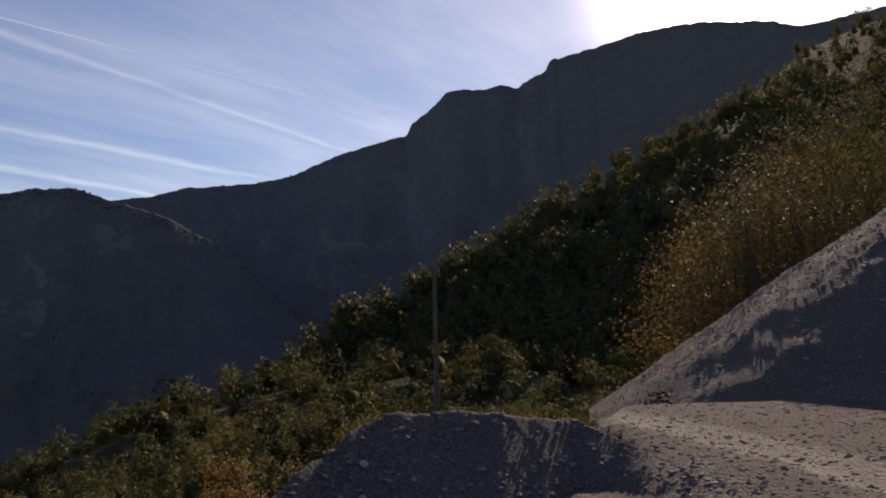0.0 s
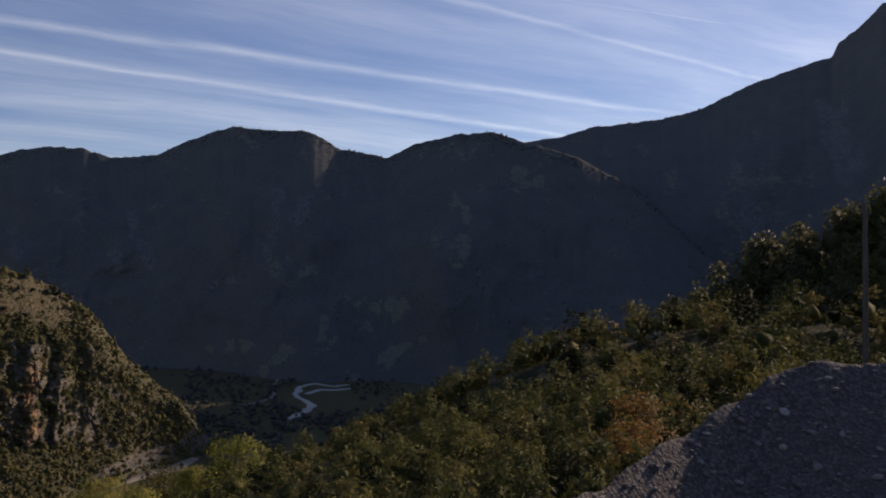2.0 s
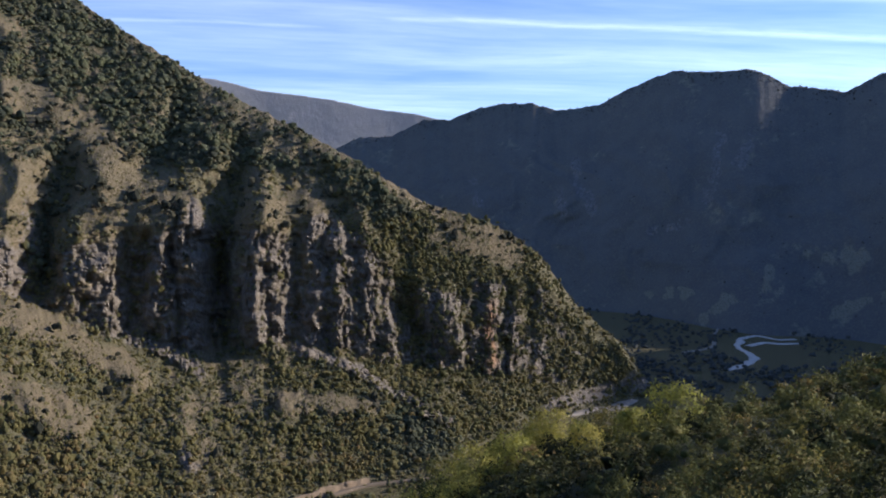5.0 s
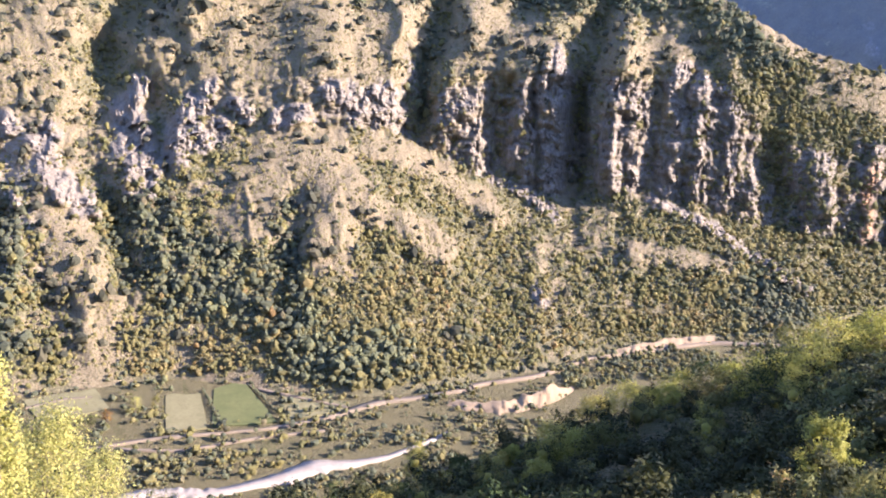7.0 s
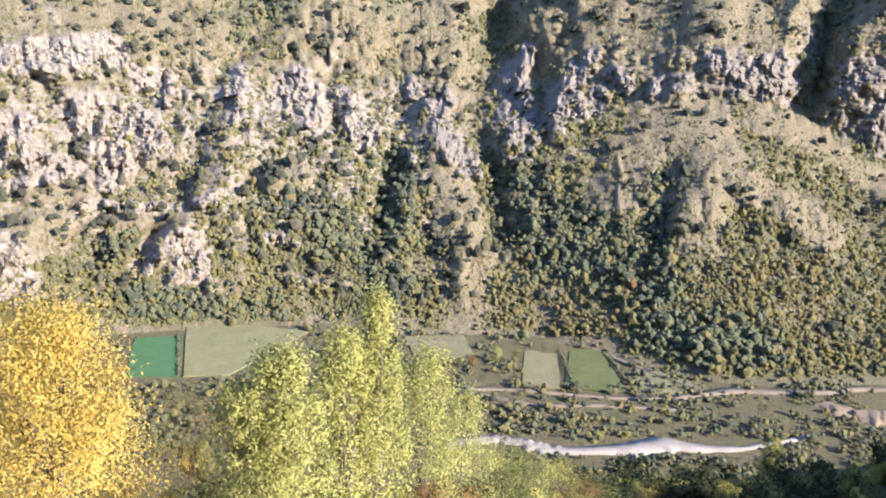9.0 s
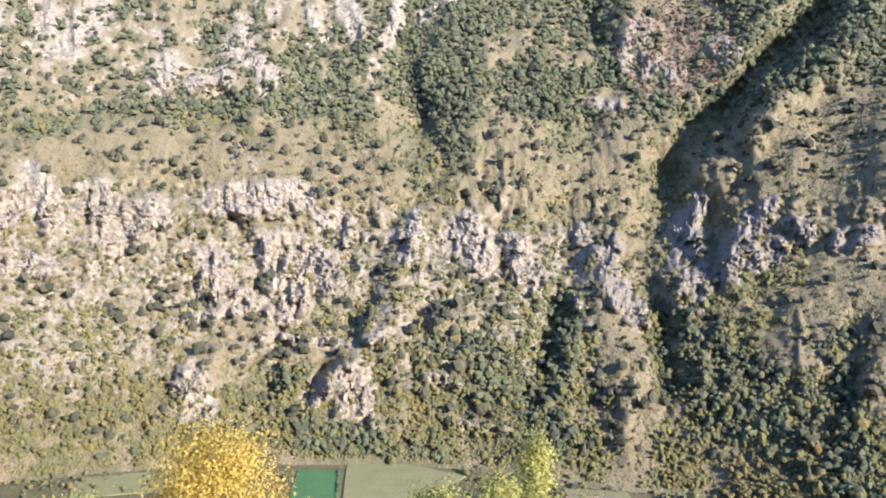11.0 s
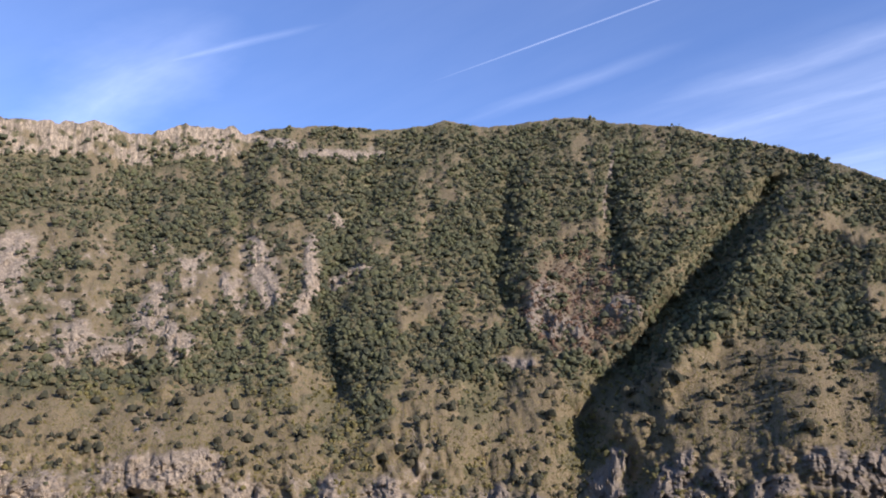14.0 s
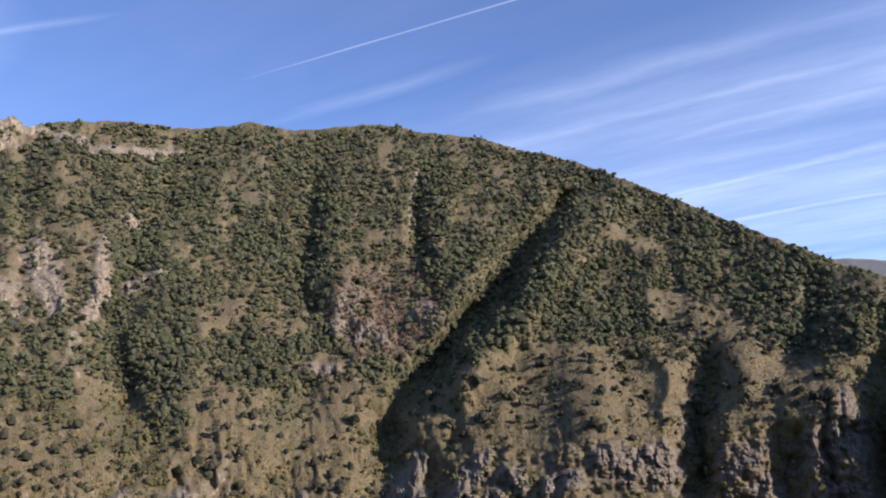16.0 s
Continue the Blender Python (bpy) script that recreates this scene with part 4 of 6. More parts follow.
def ground_sheet():
    az = np.arange(-180, 180, 0.75)
    s = rows(8, 30, 60, 14, 14, 8)
    er, sr, se = EDGE_R(az), SLOPE_R(az), SLOPE_EL(az)
    behind = np.maximum(ease(az, 152, 175), ease(-az, 75, 110))
    sz = 1.7 + sr * tanel(se)
    # a steep fall below the lip, then a gentler shoulder
    dip = curve((-180, 0), (-60, 0), (-20, 3.0), (-8, 6.5), (6, 8.5), (56, 9.0), (66, 7.0), (74, 6.0), (92, 5.0), (100, 4.0), (150, 2.0), (170, 0), (180, 0))(az)
    mr = np.minimum(curve((-180, 40), (-10, 36), (0, 32), (40, 32), (52, 46), (60, 92), (70, 114), (80, 100), (88, 78), (96, 38), (180, 40))(az), sr * 0.6)
    mz = 1.7 + mr * tanel(se - dip)
    drop = np.maximum(sr * 1.25, sr + (sz - FLOOR_Z) * 1.2) + 10
    lines = [(0 * az + 0.001, 0 * az - 0.02), (er, 0 * az - 0.6), (mr, mz), (sr, sz), (drop, FLOOR_Z * (1 - behind) + 140 * behind), (0 * az + 1400, FLOOR_Z * (1 - behind) + 60 * behind),
             (0 * az + 4900, FLOOR_Z + 0 * az)]
    R, Z = profile(az, s, lines)
    A, S = np.meshgrid(az, s, indexing="ij")
    X, Y = -np.sin(np.radians(A)) * R, np.cos(np.radians(A)) * R
    slope = ease(S, 1.05, 1.6) * (1 - ease(S, 3.6, 4.0))
    Z = Z + slope * (np.minimum(R * 0.05, 5.0) * (fbm(X * 0.03, Y * 0.03, 4, 501) - 0.5) * 2 + 0.5 * (fbm(X * 0.4, Y * 0.4, 3, 503) - 0.5))
    Z = Z + ease(S, 3.95, 4.1) * 1.0 * (fbm(X * 0.008, Y * 0.008, 4, 507) - 0.5)
    P = np.stack([X, Y, Z], -1)
    n1 = fbm(X * 0.05, Y * 0.05, 4, 511)
    n2 = fbm(X * 0.012, Y * 0.012, 4, 513)
    wood = np.clip(0.62 + 1.2 * (n1 - 0.5) - ease(S, 3.9, 4.0) * (0.42 + 1.2 * (n2 - 0.45)), 0, 1)
    me = sheet("ground", P, NEAR_LAND, {"rock": 0 * wood, "wood": wood, "burn": 0 * wood}, wrap=True)
    ob = tagged(new("ground", me), "scrub-covered slope falling to a broad valley floor", "ground", kind="structure")
    return ob, P, A, S


ground = ground_sheet()

# the nearer hillside that climbs towards the sun
HILL_EL = curve((-60, 20), (-45, 19), (-27.5, 17.6), (-23.9, 16.6), (-21.4, 14.8), (-17.8, 12.6), (-14.1, 10.8), (-11.4, 9.8), (-9.5, 8.2), (-6.4, 6.8), (-2.5, 4.3),
                (-0.6, 3.2), (3.3, 1.0), (7.1, -1.2), (9.7, -2.9), (14, -6))


def hillside_sheet():
    az = np.arange(-60, 14.01, 0.3)
    s = rows(4, 80, 8)
    fr = curve((-60, 70), (-30, 80), (-10, 105), (0, 112), (14, 120))(az)
    tr = np.maximum(fr * 0.52 / (0.43 - tanel(np.minimum(HILL_EL(az), 19))), fr + 14)
    fz = 1.7 + fr * tanel(curve((-60, -1), (-30, -3), (-10, -5), (14, -6.5))(az))
    tz = 1.7 + tr * tanel(HILL_EL(az))
    lines = [(fr - 12, fz - 12), (fr, fz), (tr, tz), (tr + 160, tz - 110)]
    R, Z = profile(az, s, lines)
    A, S = np.meshgrid(az, s, indexing="ij")
    P = place(A, R, Z)
    d = -14 * (ridged(A * 0.09, S * 0.8, 4, 601, 0.45) - 0.6) * ease(S, 1.05, 1.4) * (1 - ease(S, 1.75, 2.0))
    P = pushed(P, d)
    wood = np.ones_like(S)
    me = sheet("hillside", P, NEAR_LAND, {"rock": 0 * wood, "wood": wood, "burn": 0 * wood})
    return tagged(new("hillside", me), "steep wooded hillside in shade", "hillside", kind="structure"), P, A, S


hillside = hillside_sheet()

# ---- woods on the mountains ----


def ico(level):
    bm = bmesh.new()
    bmesh.ops.create_icosphere(bm, subdivisions=level, radius=1.0)
    v = np.array([x.co for x in bm.verts])
    f = np.array([[q.index for q in x.verts] for x in bm.faces])
    bm.free()
    return v, f


BALLS = [ico(1), ico(2)]
ICO_V, ICO_F = BALLS[0]
DOME_F = ICO_F[ICO_V[ICO_F].mean(1)[:, 2] > -0.45]


def crown_shapes(count, clumps, rng, fine=0):
    """Uneven crowns of a few lumps each, about one unit across, standing on z = 0."""
    shapes = []
    ball, tris = BALLS[fine]
    tris = tris[ball[tris].mean(1)[:, 2] > -0.45]
    for _ in range(count):
        vs, fs = [], []
        for k in range(clumps):
            c = rng.normal(0, 0.22, 3) * (1, 1, 0.8) + (0, 0, 0.45)
            size = rng.uniform(0.26, 0.42) * (1.15 if k == 0 else 0.85)
            v = ball * size * rng.uniform(0.68, 1.28, (len(ball), 1)) * (1, 1, rng.uniform(0.8, 1.2)) + c
            fs.append(tris + len(ball) * k)
            vs.append(v)
        shapes.append((np.concatenate(vs), np.concatenate(fs)))
    return shapes


def picked(P, weight, count, rng):
    """Random places on a grid, drawn by weight for each cell and set on the surface."""
    w = weight[:-1, :-1].ravel()
    cells = rng.choice(w.size, count, p=w / w.sum())
    i, j = np.unravel_index(cells, (P.shape[0] - 1, P.shape[1] - 1))
    u, v = rng.random((count, 1)), rng.random((count, 1))
    pts = (P[i, j] * (1 - u) + P[i + 1, j] * u) * (1 - v) + (P[i, j + 1] * (1 - u) + P[i + 1, j + 1] * u) * v
    return pts, i, j


def seen_area(A, E):
    a = np.abs(np.gradient(A, axis=0) * np.gradient(E, axis=1))
    return a * np.clip(np.gradient(E, axis=1), 0, None) / np.maximum(np.abs(np.gradient(E, axis=1)), 1e-9)


def strew(name, pts, sizes, shapes, mat, rng, smooth=False):
    """Many small crowns joined into one mesh."""
    vs, fs, base = [], [], 0
    kind = rng.integers(0, len(shapes), len(pts))
    for k, (sv, sf) in enumerate(shapes):
        sel = np.where(kind == k)[0]
        if not len(sel):
            continue
        a = rng.uniform(0, 2 * np.pi, len(sel))
        c, s = np.cos(a)[:, None], np.sin(a)[:, None]
        x, y = sv[:, 0] * c - sv[:, 1] * s, sv[:, 0] * s + sv[:, 1] * c
        z = np.repeat(sv[None, :, 2], len(sel), 0) * rng.uniform(0.75, 1.2, (len(sel), 1))
        v = np.stack([x, y, z], -1) * sizes[sel][:, None, None] + pts[sel][:, None, :] - np.array([0, 0, 0.06]) * sizes[sel][:, None, None]
        vs.append(v.reshape(-1, 3))
        fs.append((sf[None] + (np.arange(len(sel)) * len(sv))[:, None, None]).reshape(-1, sf.shape[1]) + base)
        base += len(sel) * len(sv)
    return mesh_from(name, np.concatenate(vs), np.concatenate(fs), mat, smooth)


GREENWOOD = leaf_material("mountain_scrub_leaves", (0.0, (0.055, 0.062, 0.041)), (0.45, (0.08, 0.089, 0.053)), (0.75, (0.112, 0.117, 0.063)), (0.93, (0.155, 0.145, 0.073)),
                          (1.0, (0.165, 0.126, 0.068)), rough=0.9, glow=0.3, patches=(0.112, 0.121, 0.064))
DARK_SHRUB = leaf_material("dark_shrub_leaves", (0.0, (0.05, 0.052, 0.033)), (0.6, (0.075, 0.074, 0.044)), (1.0, (0.11, 0.096, 0.055)), rough=0.9, glow=0.25)
SCORCHED = leaf_material("scorched_leaves", (0.0, (0.095, 0.058, 0.038)), (0.6, (0.15, 0.09, 0.056)), (1.0, (0.085, 0.075, 0.038)), rough=0.9)
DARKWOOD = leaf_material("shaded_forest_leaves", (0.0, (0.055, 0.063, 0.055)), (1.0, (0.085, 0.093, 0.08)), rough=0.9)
OLIVEWOOD = leaf_material("sunny_scrub_leaves", (0.0, (0.135, 0.134, 0.055)), (0.45, (0.185, 0.178, 0.07)), (0.8, (0.225, 0.203, 0.08)), (1.0, (0.26, 0.205, 0.082)), rough=0.9, glow=0.48, patches=(0.205, 0.178, 0.072))
AMBERWOOD = leaf_material("autumn_scrub_leaves", (0.0, (0.18, 0.15, 0.065)), (0.5, (0.25, 0.193, 0.075)), (0.8, (0.215, 0.19, 0.075)), (1.0, (0.27, 0.17, 0.07)), rough=0.9, glow=0.45)

rng = np.random.default_rng(21)
_, MP, MA, MS, ME, MROCK, MWOOD, MBURN, MAMBER, MDENSE = massif
area = seen_area(MA, ME) * ((MS > 1.0) & (MS < 5.0))
dens = (0.03 + 1.07 * ease(MWOOD, 0.34, 0.72)) * (1 - (0.78 - 0.1 * (MA < 88)) * ease(MROCK, 0.42, 0.6)) * (1 - ease(MBURN, 0.3, 0.6))
scrub_shapes = crown_shapes(10, 2, rng)
lone_shapes = crown_shapes(12, 1, rng)
round_shapes = crown_shapes(10, 3, rng)
below = area * dens * (ME < 3.0) * (1 + 1.0 * (1 - ease(MA, 60, 70)))
above = area * dens * (ME >= 3.0) * (1 - 0.93 * ease(MS, 4.5, 4.85) * ease(MA, 94, 98))
pts, i, j = picked(MP, below, 26000, rng)
far = np.linalg.norm(pts, axis=1)
size = (3.6 + 9.5 * rng.random(len(pts)) ** 2.6) * (0.8 + 0.4 * MWOOD[i, j]) * (0.8 + 0.35 * MDENSE[i, j]) * (0.72 + far / 4200)
gold = rng.random(len(pts)) < 0.65 * MAMBER[i, j]
deep = ~gold & (rng.random(len(pts)) < 0.15 + 0.8 * MDENSE[i, j])
sunlit = ~gold & ~deep
mixed_shapes = scrub_shapes + lone_shapes[:5]
tagged(new("evergreen_scrub", strew("evergreen_scrub", pts[deep], size[deep] * 0.9, mixed_shapes, GREENWOOD, rng)), "dark evergreen thickets in the mountain's gullies", "scrub", kind="stuff")
tagged(new("scrub_woods", strew("scrub_woods", pts[sunlit], size[sunlit] * 0.95, mixed_shapes, OLIVEWOOD, rng)), "low olive scrub trees over the sunlit mountain", "scrub", kind="stuff")
tagged(new("autumn_scrub", strew("autumn_scrub", pts[gold], size[gold] * 0.9, mixed_shapes, AMBERWOOD, rng)), "ochre and rust autumn scrub on the lower mountain", "scrub", kind="stuff")
pts, i, j = picked(MP, above, 29000, rng)
far = np.linalg.norm(pts, axis=1)
size = (4.8 + 10.5 * rng.random(len(pts)) ** 2.2) * (1 - 0.45 * ease(MS[i, j], 4.4, 4.9)) * (0.75 + 0.4 * MWOOD[i, j]) * (0.72 + far / 4200)
tagged(new("upper_woods", strew("upper_woods", pts, size, scrub_shapes[:2] + lone_shapes, GREENWOOD, rng)), "dense low forest over the upper sunlit mountain", "forest", kind="stuff")
ring = np.linspace(0, 2 * np.pi, 6, endpoint=False)
low_shapes = []
for _ in range(12):
    v = np.concatenate([np.stack([np.cos(ring) * 0.5, np.sin(ring) * 0.5, 0 * ring], -1) * rng.uniform(0.7, 1.25, (6, 1)), [[rng.normal(0, 0.12), rng.normal(0, 0.12), rng.uniform(0.5, 0.8)]]])
    low_shapes.append((v, np.array([(k, (k + 1) % 6, 6) for k in range(6)])))
pts, i, j = picked(MP, area * (0.25 + ease(MWOOD, 0.3, 0.6)) * (1 - ease(MROCK, 0.4, 0.6)) * (ME < 0.0), 21000, rng)
tagged(new("low_scrub", strew("low_scrub", pts, rng.uniform(2.4, 6.0, len(pts)), low_shapes, OLIVEWOOD, rng)), "low olive bushes between the trees of the mountain's foot", "scrub", kind="stuff")
open_land = area * ease(1 - MWOOD, 0.35, 0.7) * (1 - ease(MROCK, 0.4, 0.7)) * (MS > 1.1) * (MS < 4.8) * (0.4 + (MS > 2.9))
rubble_near = ease(MA, 100, 106) * ease(-ME, 3, 5)
pts, i, j = picked(MP, open_land * (0.5 + rubble_near), 1500, rng)
tagged(new("mountain_shrubs", strew("mountain_shrubs", pts, 5.5 + 11 * rng.random(len(pts)) ** 1.5, round_shapes, DARK_SHRUB, rng)), "round evergreen shrubs dotted over dry mountain grass", "shrub", kind="stuff")
pts, i, j = picked(MP, open_land, 44000, rng)
tuft_shapes = []
for _ in range(8):
    v = np.concatenate([np.stack([np.cos(ring[::2] + 0.2) * 0.55, np.sin(ring[::2] + 0.2) * 0.55, 0 * ring[::2]], -1) * rng.uniform(0.7, 1.25, (3, 1)), [[rng.normal(0, 0.12), rng.normal(0, 0.12), rng.uniform(0.55, 0.9)]]])
    tuft_shapes.append((v, np.array([(k, (k + 1) % 3, 3) for k in range(3)])))
tagged(new("grass_tufts", strew("grass_tufts", pts, 1.1 + 3.0 * rng.random(len(pts)) ** 2, tuft_shapes, OLIVEWOOD, rng)), "low dry tufts and cushions over the mountain grass", "grass", kind="stuff")
pts, i, j = picked(MP, area * ease(MBURN, 0.25, 0.6), 520, rng)
tagged(new("scorched_woods", strew("scorched_woods", pts, rng.uniform(5, 9, len(pts)), scrub_shapes, SCORCHED, rng)), "reddish-brown withered trees on the mountain slope", "scrub", kind="stuff")
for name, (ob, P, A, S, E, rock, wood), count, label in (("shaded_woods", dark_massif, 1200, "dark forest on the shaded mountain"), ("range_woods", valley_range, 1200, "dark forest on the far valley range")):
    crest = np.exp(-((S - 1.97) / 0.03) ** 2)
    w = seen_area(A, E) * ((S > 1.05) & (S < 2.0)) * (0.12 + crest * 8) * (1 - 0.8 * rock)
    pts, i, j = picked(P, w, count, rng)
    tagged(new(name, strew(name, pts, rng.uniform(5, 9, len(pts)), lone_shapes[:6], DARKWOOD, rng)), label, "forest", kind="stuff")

# ---- builders for plants and small things ----


def tube(path, radii, sides=6):
    """A tapered tube along a path: verts and quad faces."""
    path = [Vector(p) for p in path]
    vs, fs = [], []
    for k, (p, r) in enumerate(zip(path, radii)):
        d = (path[min(k + 1, len(path) - 1)] - path[max(k - 1, 0)]).normalized()
        u = d.cross(Vector((0.31, 0.87, 0.2))).normalized()
        w = d.cross(u)
        for q in range(sides):
            a = 2 * math.pi * q / sides
            vs.append(p + u * math.cos(a) * r + w * math.sin(a) * r)
    for k in range(len(path) - 1):
        for q in range(sides):
            a, b = k * sides + q, k * sides + (q + 1) % sides
            fs.append((a, b, b + sides, a + sides))
    return np.array(vs), np.array(fs)


def joined(pieces):
    vs, fs, base = [], [], 0
    for v, f in pieces:
        vs.append(v)
        fs.append(f + base)
        base += len(v)
    return np.concatenate(vs), np.concatenate(fs)


def leaves_at(centres, leaf, rng, out, lift=0.35, blade=False):
    """Small leaf blades, one at each centre, turned outwards; normals follow the foliage as a whole."""
    n = len(centres)
    u = rng.normal(0, 1, (n, 3))
    u /= np.linalg.norm(u, axis=1)[:, None]
    w = rng.normal(0, 1, (n, 3)) + (0, 0, lift)
    w = np.cross(u, w)
    w /= np.linalg.norm(w, axis=1)[:, None] + 1e-9
    face = np.cross(u, w)
    w = w * np.where((face * out).sum(1) < 0, -1.0, 1.0)[:, None]
    soft = out * 0.8 + np.cross(u, w) * 0.35
    soft /= np.linalg.norm(soft, axis=1)[:, None]
    size = leaf * rng.uniform(0.6, 1.3, (n, 1))
    if blade:
        v = np.stack([centres - u * size * 0.8 + w * size * 0.45, centres - u * size * 0.8 - w * size * 0.45, centres + u * size], 1).reshape(-1, 3)
        return v, np.arange(3 * n).reshape(-1, 3), np.repeat(soft, 3, 0)
    v = np.stack([centres - u * size, centres - w * size * 0.45, centres + u * size, centres + w * size * 0.45], 1).reshape(-1, 3)
    q = 4 * np.arange(n)[:, None]
    return v, np.concatenate([q + (0, 1, 2), q + (0, 2, 3)]), np.repeat(soft, 4, 0)


def crown_leaves(rng, height, radius, clumps, per_clump, leaf, base=0.25, spiky=0.0, tight=1.0, core=0.0, blade=False):
    """Leaf clumps set unevenly through a crown, round a dense core if asked; also returns the clump centres."""
    cs, pts, outs = [], [], []
    for _ in range(clumps):
        h = rng.uniform(base, 1.0) ** 0.85
        wide = radius * math.sqrt(max(0.05, 1 - ((h - 0.45) / 0.62) ** 2)) * (1 - spiky * h)
        a, q = rng.uniform(0, 2 * math.pi), math.sqrt(rng.uniform(0.05, 1.0))
        c = np.array([math.cos(a) * wide * q, math.sin(a) * wide * q, h * height])
        cs.append(c)
        spread = np.array([1, 1, 0.75 + spiky]) * radius * rng.uniform(0.13, 0.27) * tight
        bits = rng.normal(0, 1, (per_clump, 3)) * spread
        pts.append(c + bits)
        away = c + bits - (0, 0, 0.4 * height)
        outs.append(0.6 * bits / (np.linalg.norm(bits, axis=1)[:, None] + 1e-9) + 0.8 * away / (np.linalg.norm(away, axis=1)[:, None] + 1e-9) + (0, 0, 0.25))
    pts = np.concatenate(pts)
    pts[:, 2] = np.maximum(pts[:, 2], 0.05 * height)
    outs = np.concatenate(outs)
    outs /= np.linalg.norm(outs, axis=1)[:, None] + 1e-9
    v, f, nv = leaves_at(pts, leaf, rng, outs, blade=blade)
    if core:
        ball, tris = BALLS[0]
        lump = ball * rng.uniform(0.5, 1.3, (len(ball), 1))
        f = np.concatenate([f, tris + len(v)])
        v = np.concatenate([v, lump * (radius * core, radius * core, height * 0.5 * core) + (0, 0, height * 0.45)])
        nv = np.concatenate([nv, ball])
    return v, f, cs, nv


def part(name, me, parent, label=""):
    ob = new(name, me)
    ob.parent = parent
    return tagged(ob, label)


def plant(name, rng, height, radius, clumps, per_clump, leaf, leaf_mat, bark_mat, label, category, trunk=0.0, base=0.25, spiky=0.0, group="", tight=1.0, blade=False):
    """A tree or shrub: an Empty at its base, limbs and a crown of leaves."""
    top = tagged(new(name), label, category, group)
    v, f, cs, nv = crown_leaves(rng, height, radius, clumps, per_clump, leaf, base, spiky, tight, 0.0 if trunk else 0.34, blade)
    part("crown", mesh_from("crown", v, f, leaf_mat, normals=nv), top)
    pieces = []
    if trunk:
        lean = rng.normal(0, 0.04, 2) * height
        spine = [(0, 0, -0.4), (lean[0] * 0.3, lean[1] * 0.3, height * 0.3), (lean[0], lean[1], height * 0.85)]
        pieces.append(tube(spine, (trunk, trunk * 0.75, trunk * 0.12), 8))
    for c in cs[:: max(1, len(cs) // (14 if trunk else 6))]:
        start = np.array([0, 0, c[2] * (0.5 if trunk else 0.0) - (0.0 if trunk else 0.2)])
        mid = start * 0.5 + c * 0.5 + rng.normal(0, 0.05, 3) * radius
        r = (trunk or 0.05 * radius) * 0.35
        pieces.append(tube([start, mid, c], (r, r * 0.6, r * 0.15), 5 if trunk else 4))
    v, f = joined(pieces)
    part("trunk" if trunk else "stem", mesh_from("limbs", v, f, bark_mat), top)
    return top


def bark_material():
    m, net, b = material("grey_brown_bark", 0.9)
    p = net.scaled(net.coord("Object"), (9, 9, 1.6))
    n = net.noise(p, 2.0, 5, 0.65)
    net.put(b.inputs["Base Color"], net.ramp(n, (0.3, (0.06, 0.045, 0.032)), (0.7, (0.19, 0.155, 0.12))))
    net.put(b.inputs["Normal"], net.bump(n, 0.6, 0.02))
    return m


BARK = bark_material()
SHRUB_LEAF = leaf_material("slope_shrub_leaves", (0.0, (0.085, 0.095, 0.028)), (0.4, (0.14, 0.145, 0.04)), (0.7, (0.21, 0.185, 0.05)), (0.88, (0.27, 0.195, 0.055)), (1.0, (0.28, 0.14, 0.05)), rough=0.85, glow=0.4, vary="object")
# green leaves toned darker to stand in for shade on the slope
GREEN_SHADE_LEAF = leaf_material("slope_green_shade_leaves", (0.0, (0.024, 0.04, 0.012)), (0.5, (0.042, 0.064, 0.017)), (0.85, (0.08, 0.10, 0.025)), (1.0, (0.15, 0.145, 0.035)), rough=0.85, glow=0.3, vary="object")
SHRUB_THICKET = leaf_material("thicket_leaves", (0.0, (0.085, 0.09, 0.028)), (0.4, (0.125, 0.135, 0.04)), (0.7, (0.185, 0.17, 0.05)), (0.88, (0.24, 0.18, 0.06)), (1.0, (0.24, 0.13, 0.055)), rough=0.85, glow=0.3, vary="bush")
# thicket green, darkened further so the bowl reads as shadowed
SHADE_THICKET = leaf_material("shade_toned_thicket_leaves", (0.0, (0.019, 0.024, 0.008)), (0.5, (0.032, 0.038, 0.011)), (0.85, (0.06, 0.062, 0.018)), (1.0, (0.11, 0.10, 0.028)), rough=0.85, glow=0.25, vary="bush")
# olive leaves made paler to put the hillside's haze into their colour
HAZY_OLIVE_LEAF = leaf_material("hazy_olive_leaves", (0.0, (0.09, 0.10, 0.045)), (0.5, (0.15, 0.15, 0.065)), (0.85, (0.22, 0.19, 0.08)), (1.0, (0.24, 0.17, 0.08)), glow=0.5)
GOLD_LEAF = leaf_material("golden_leaves", (0.0, (0.5, 0.33, 0.06)), (0.5, (0.68, 0.5, 0.11)), (0.85, (0.72, 0.57, 0.16)), (1.0, (0.5, 0.42, 0.12)), rough=0.8, glow=0.5)
LIME_LEAF = leaf_material("yellow_green_leaves", (0.0, (0.32, 0.32, 0.085)), (0.5, (0.45, 0.44, 0.125)), (0.85, (0.55, 0.5, 0.16)), (1.0, (0.6, 0.48, 0.16)), rough=0.8, glow=0.5)
# leaf tone raised so that these trees read as sunlit against the slope
LIP_LEAF = leaf_material("green_gold_leaves", (0.0, (0.24, 0.25, 0.05)), (0.5, (0.36, 0.345, 0.075)), (0.85, (0.46, 0.385, 0.095)), (1.0, (0.46, 0.33, 0.085)), glow=0.5, vary="object")
RUST_LEAF = leaf_material("rusty_leaves", (0.0, (0.22, 0.10, 0.04)), (0.5, (0.34, 0.17, 0.05)), (0.85, (0.30, 0.22, 0.06)), (1.0, (0.18, 0.16, 0.05)), glow=0.5)


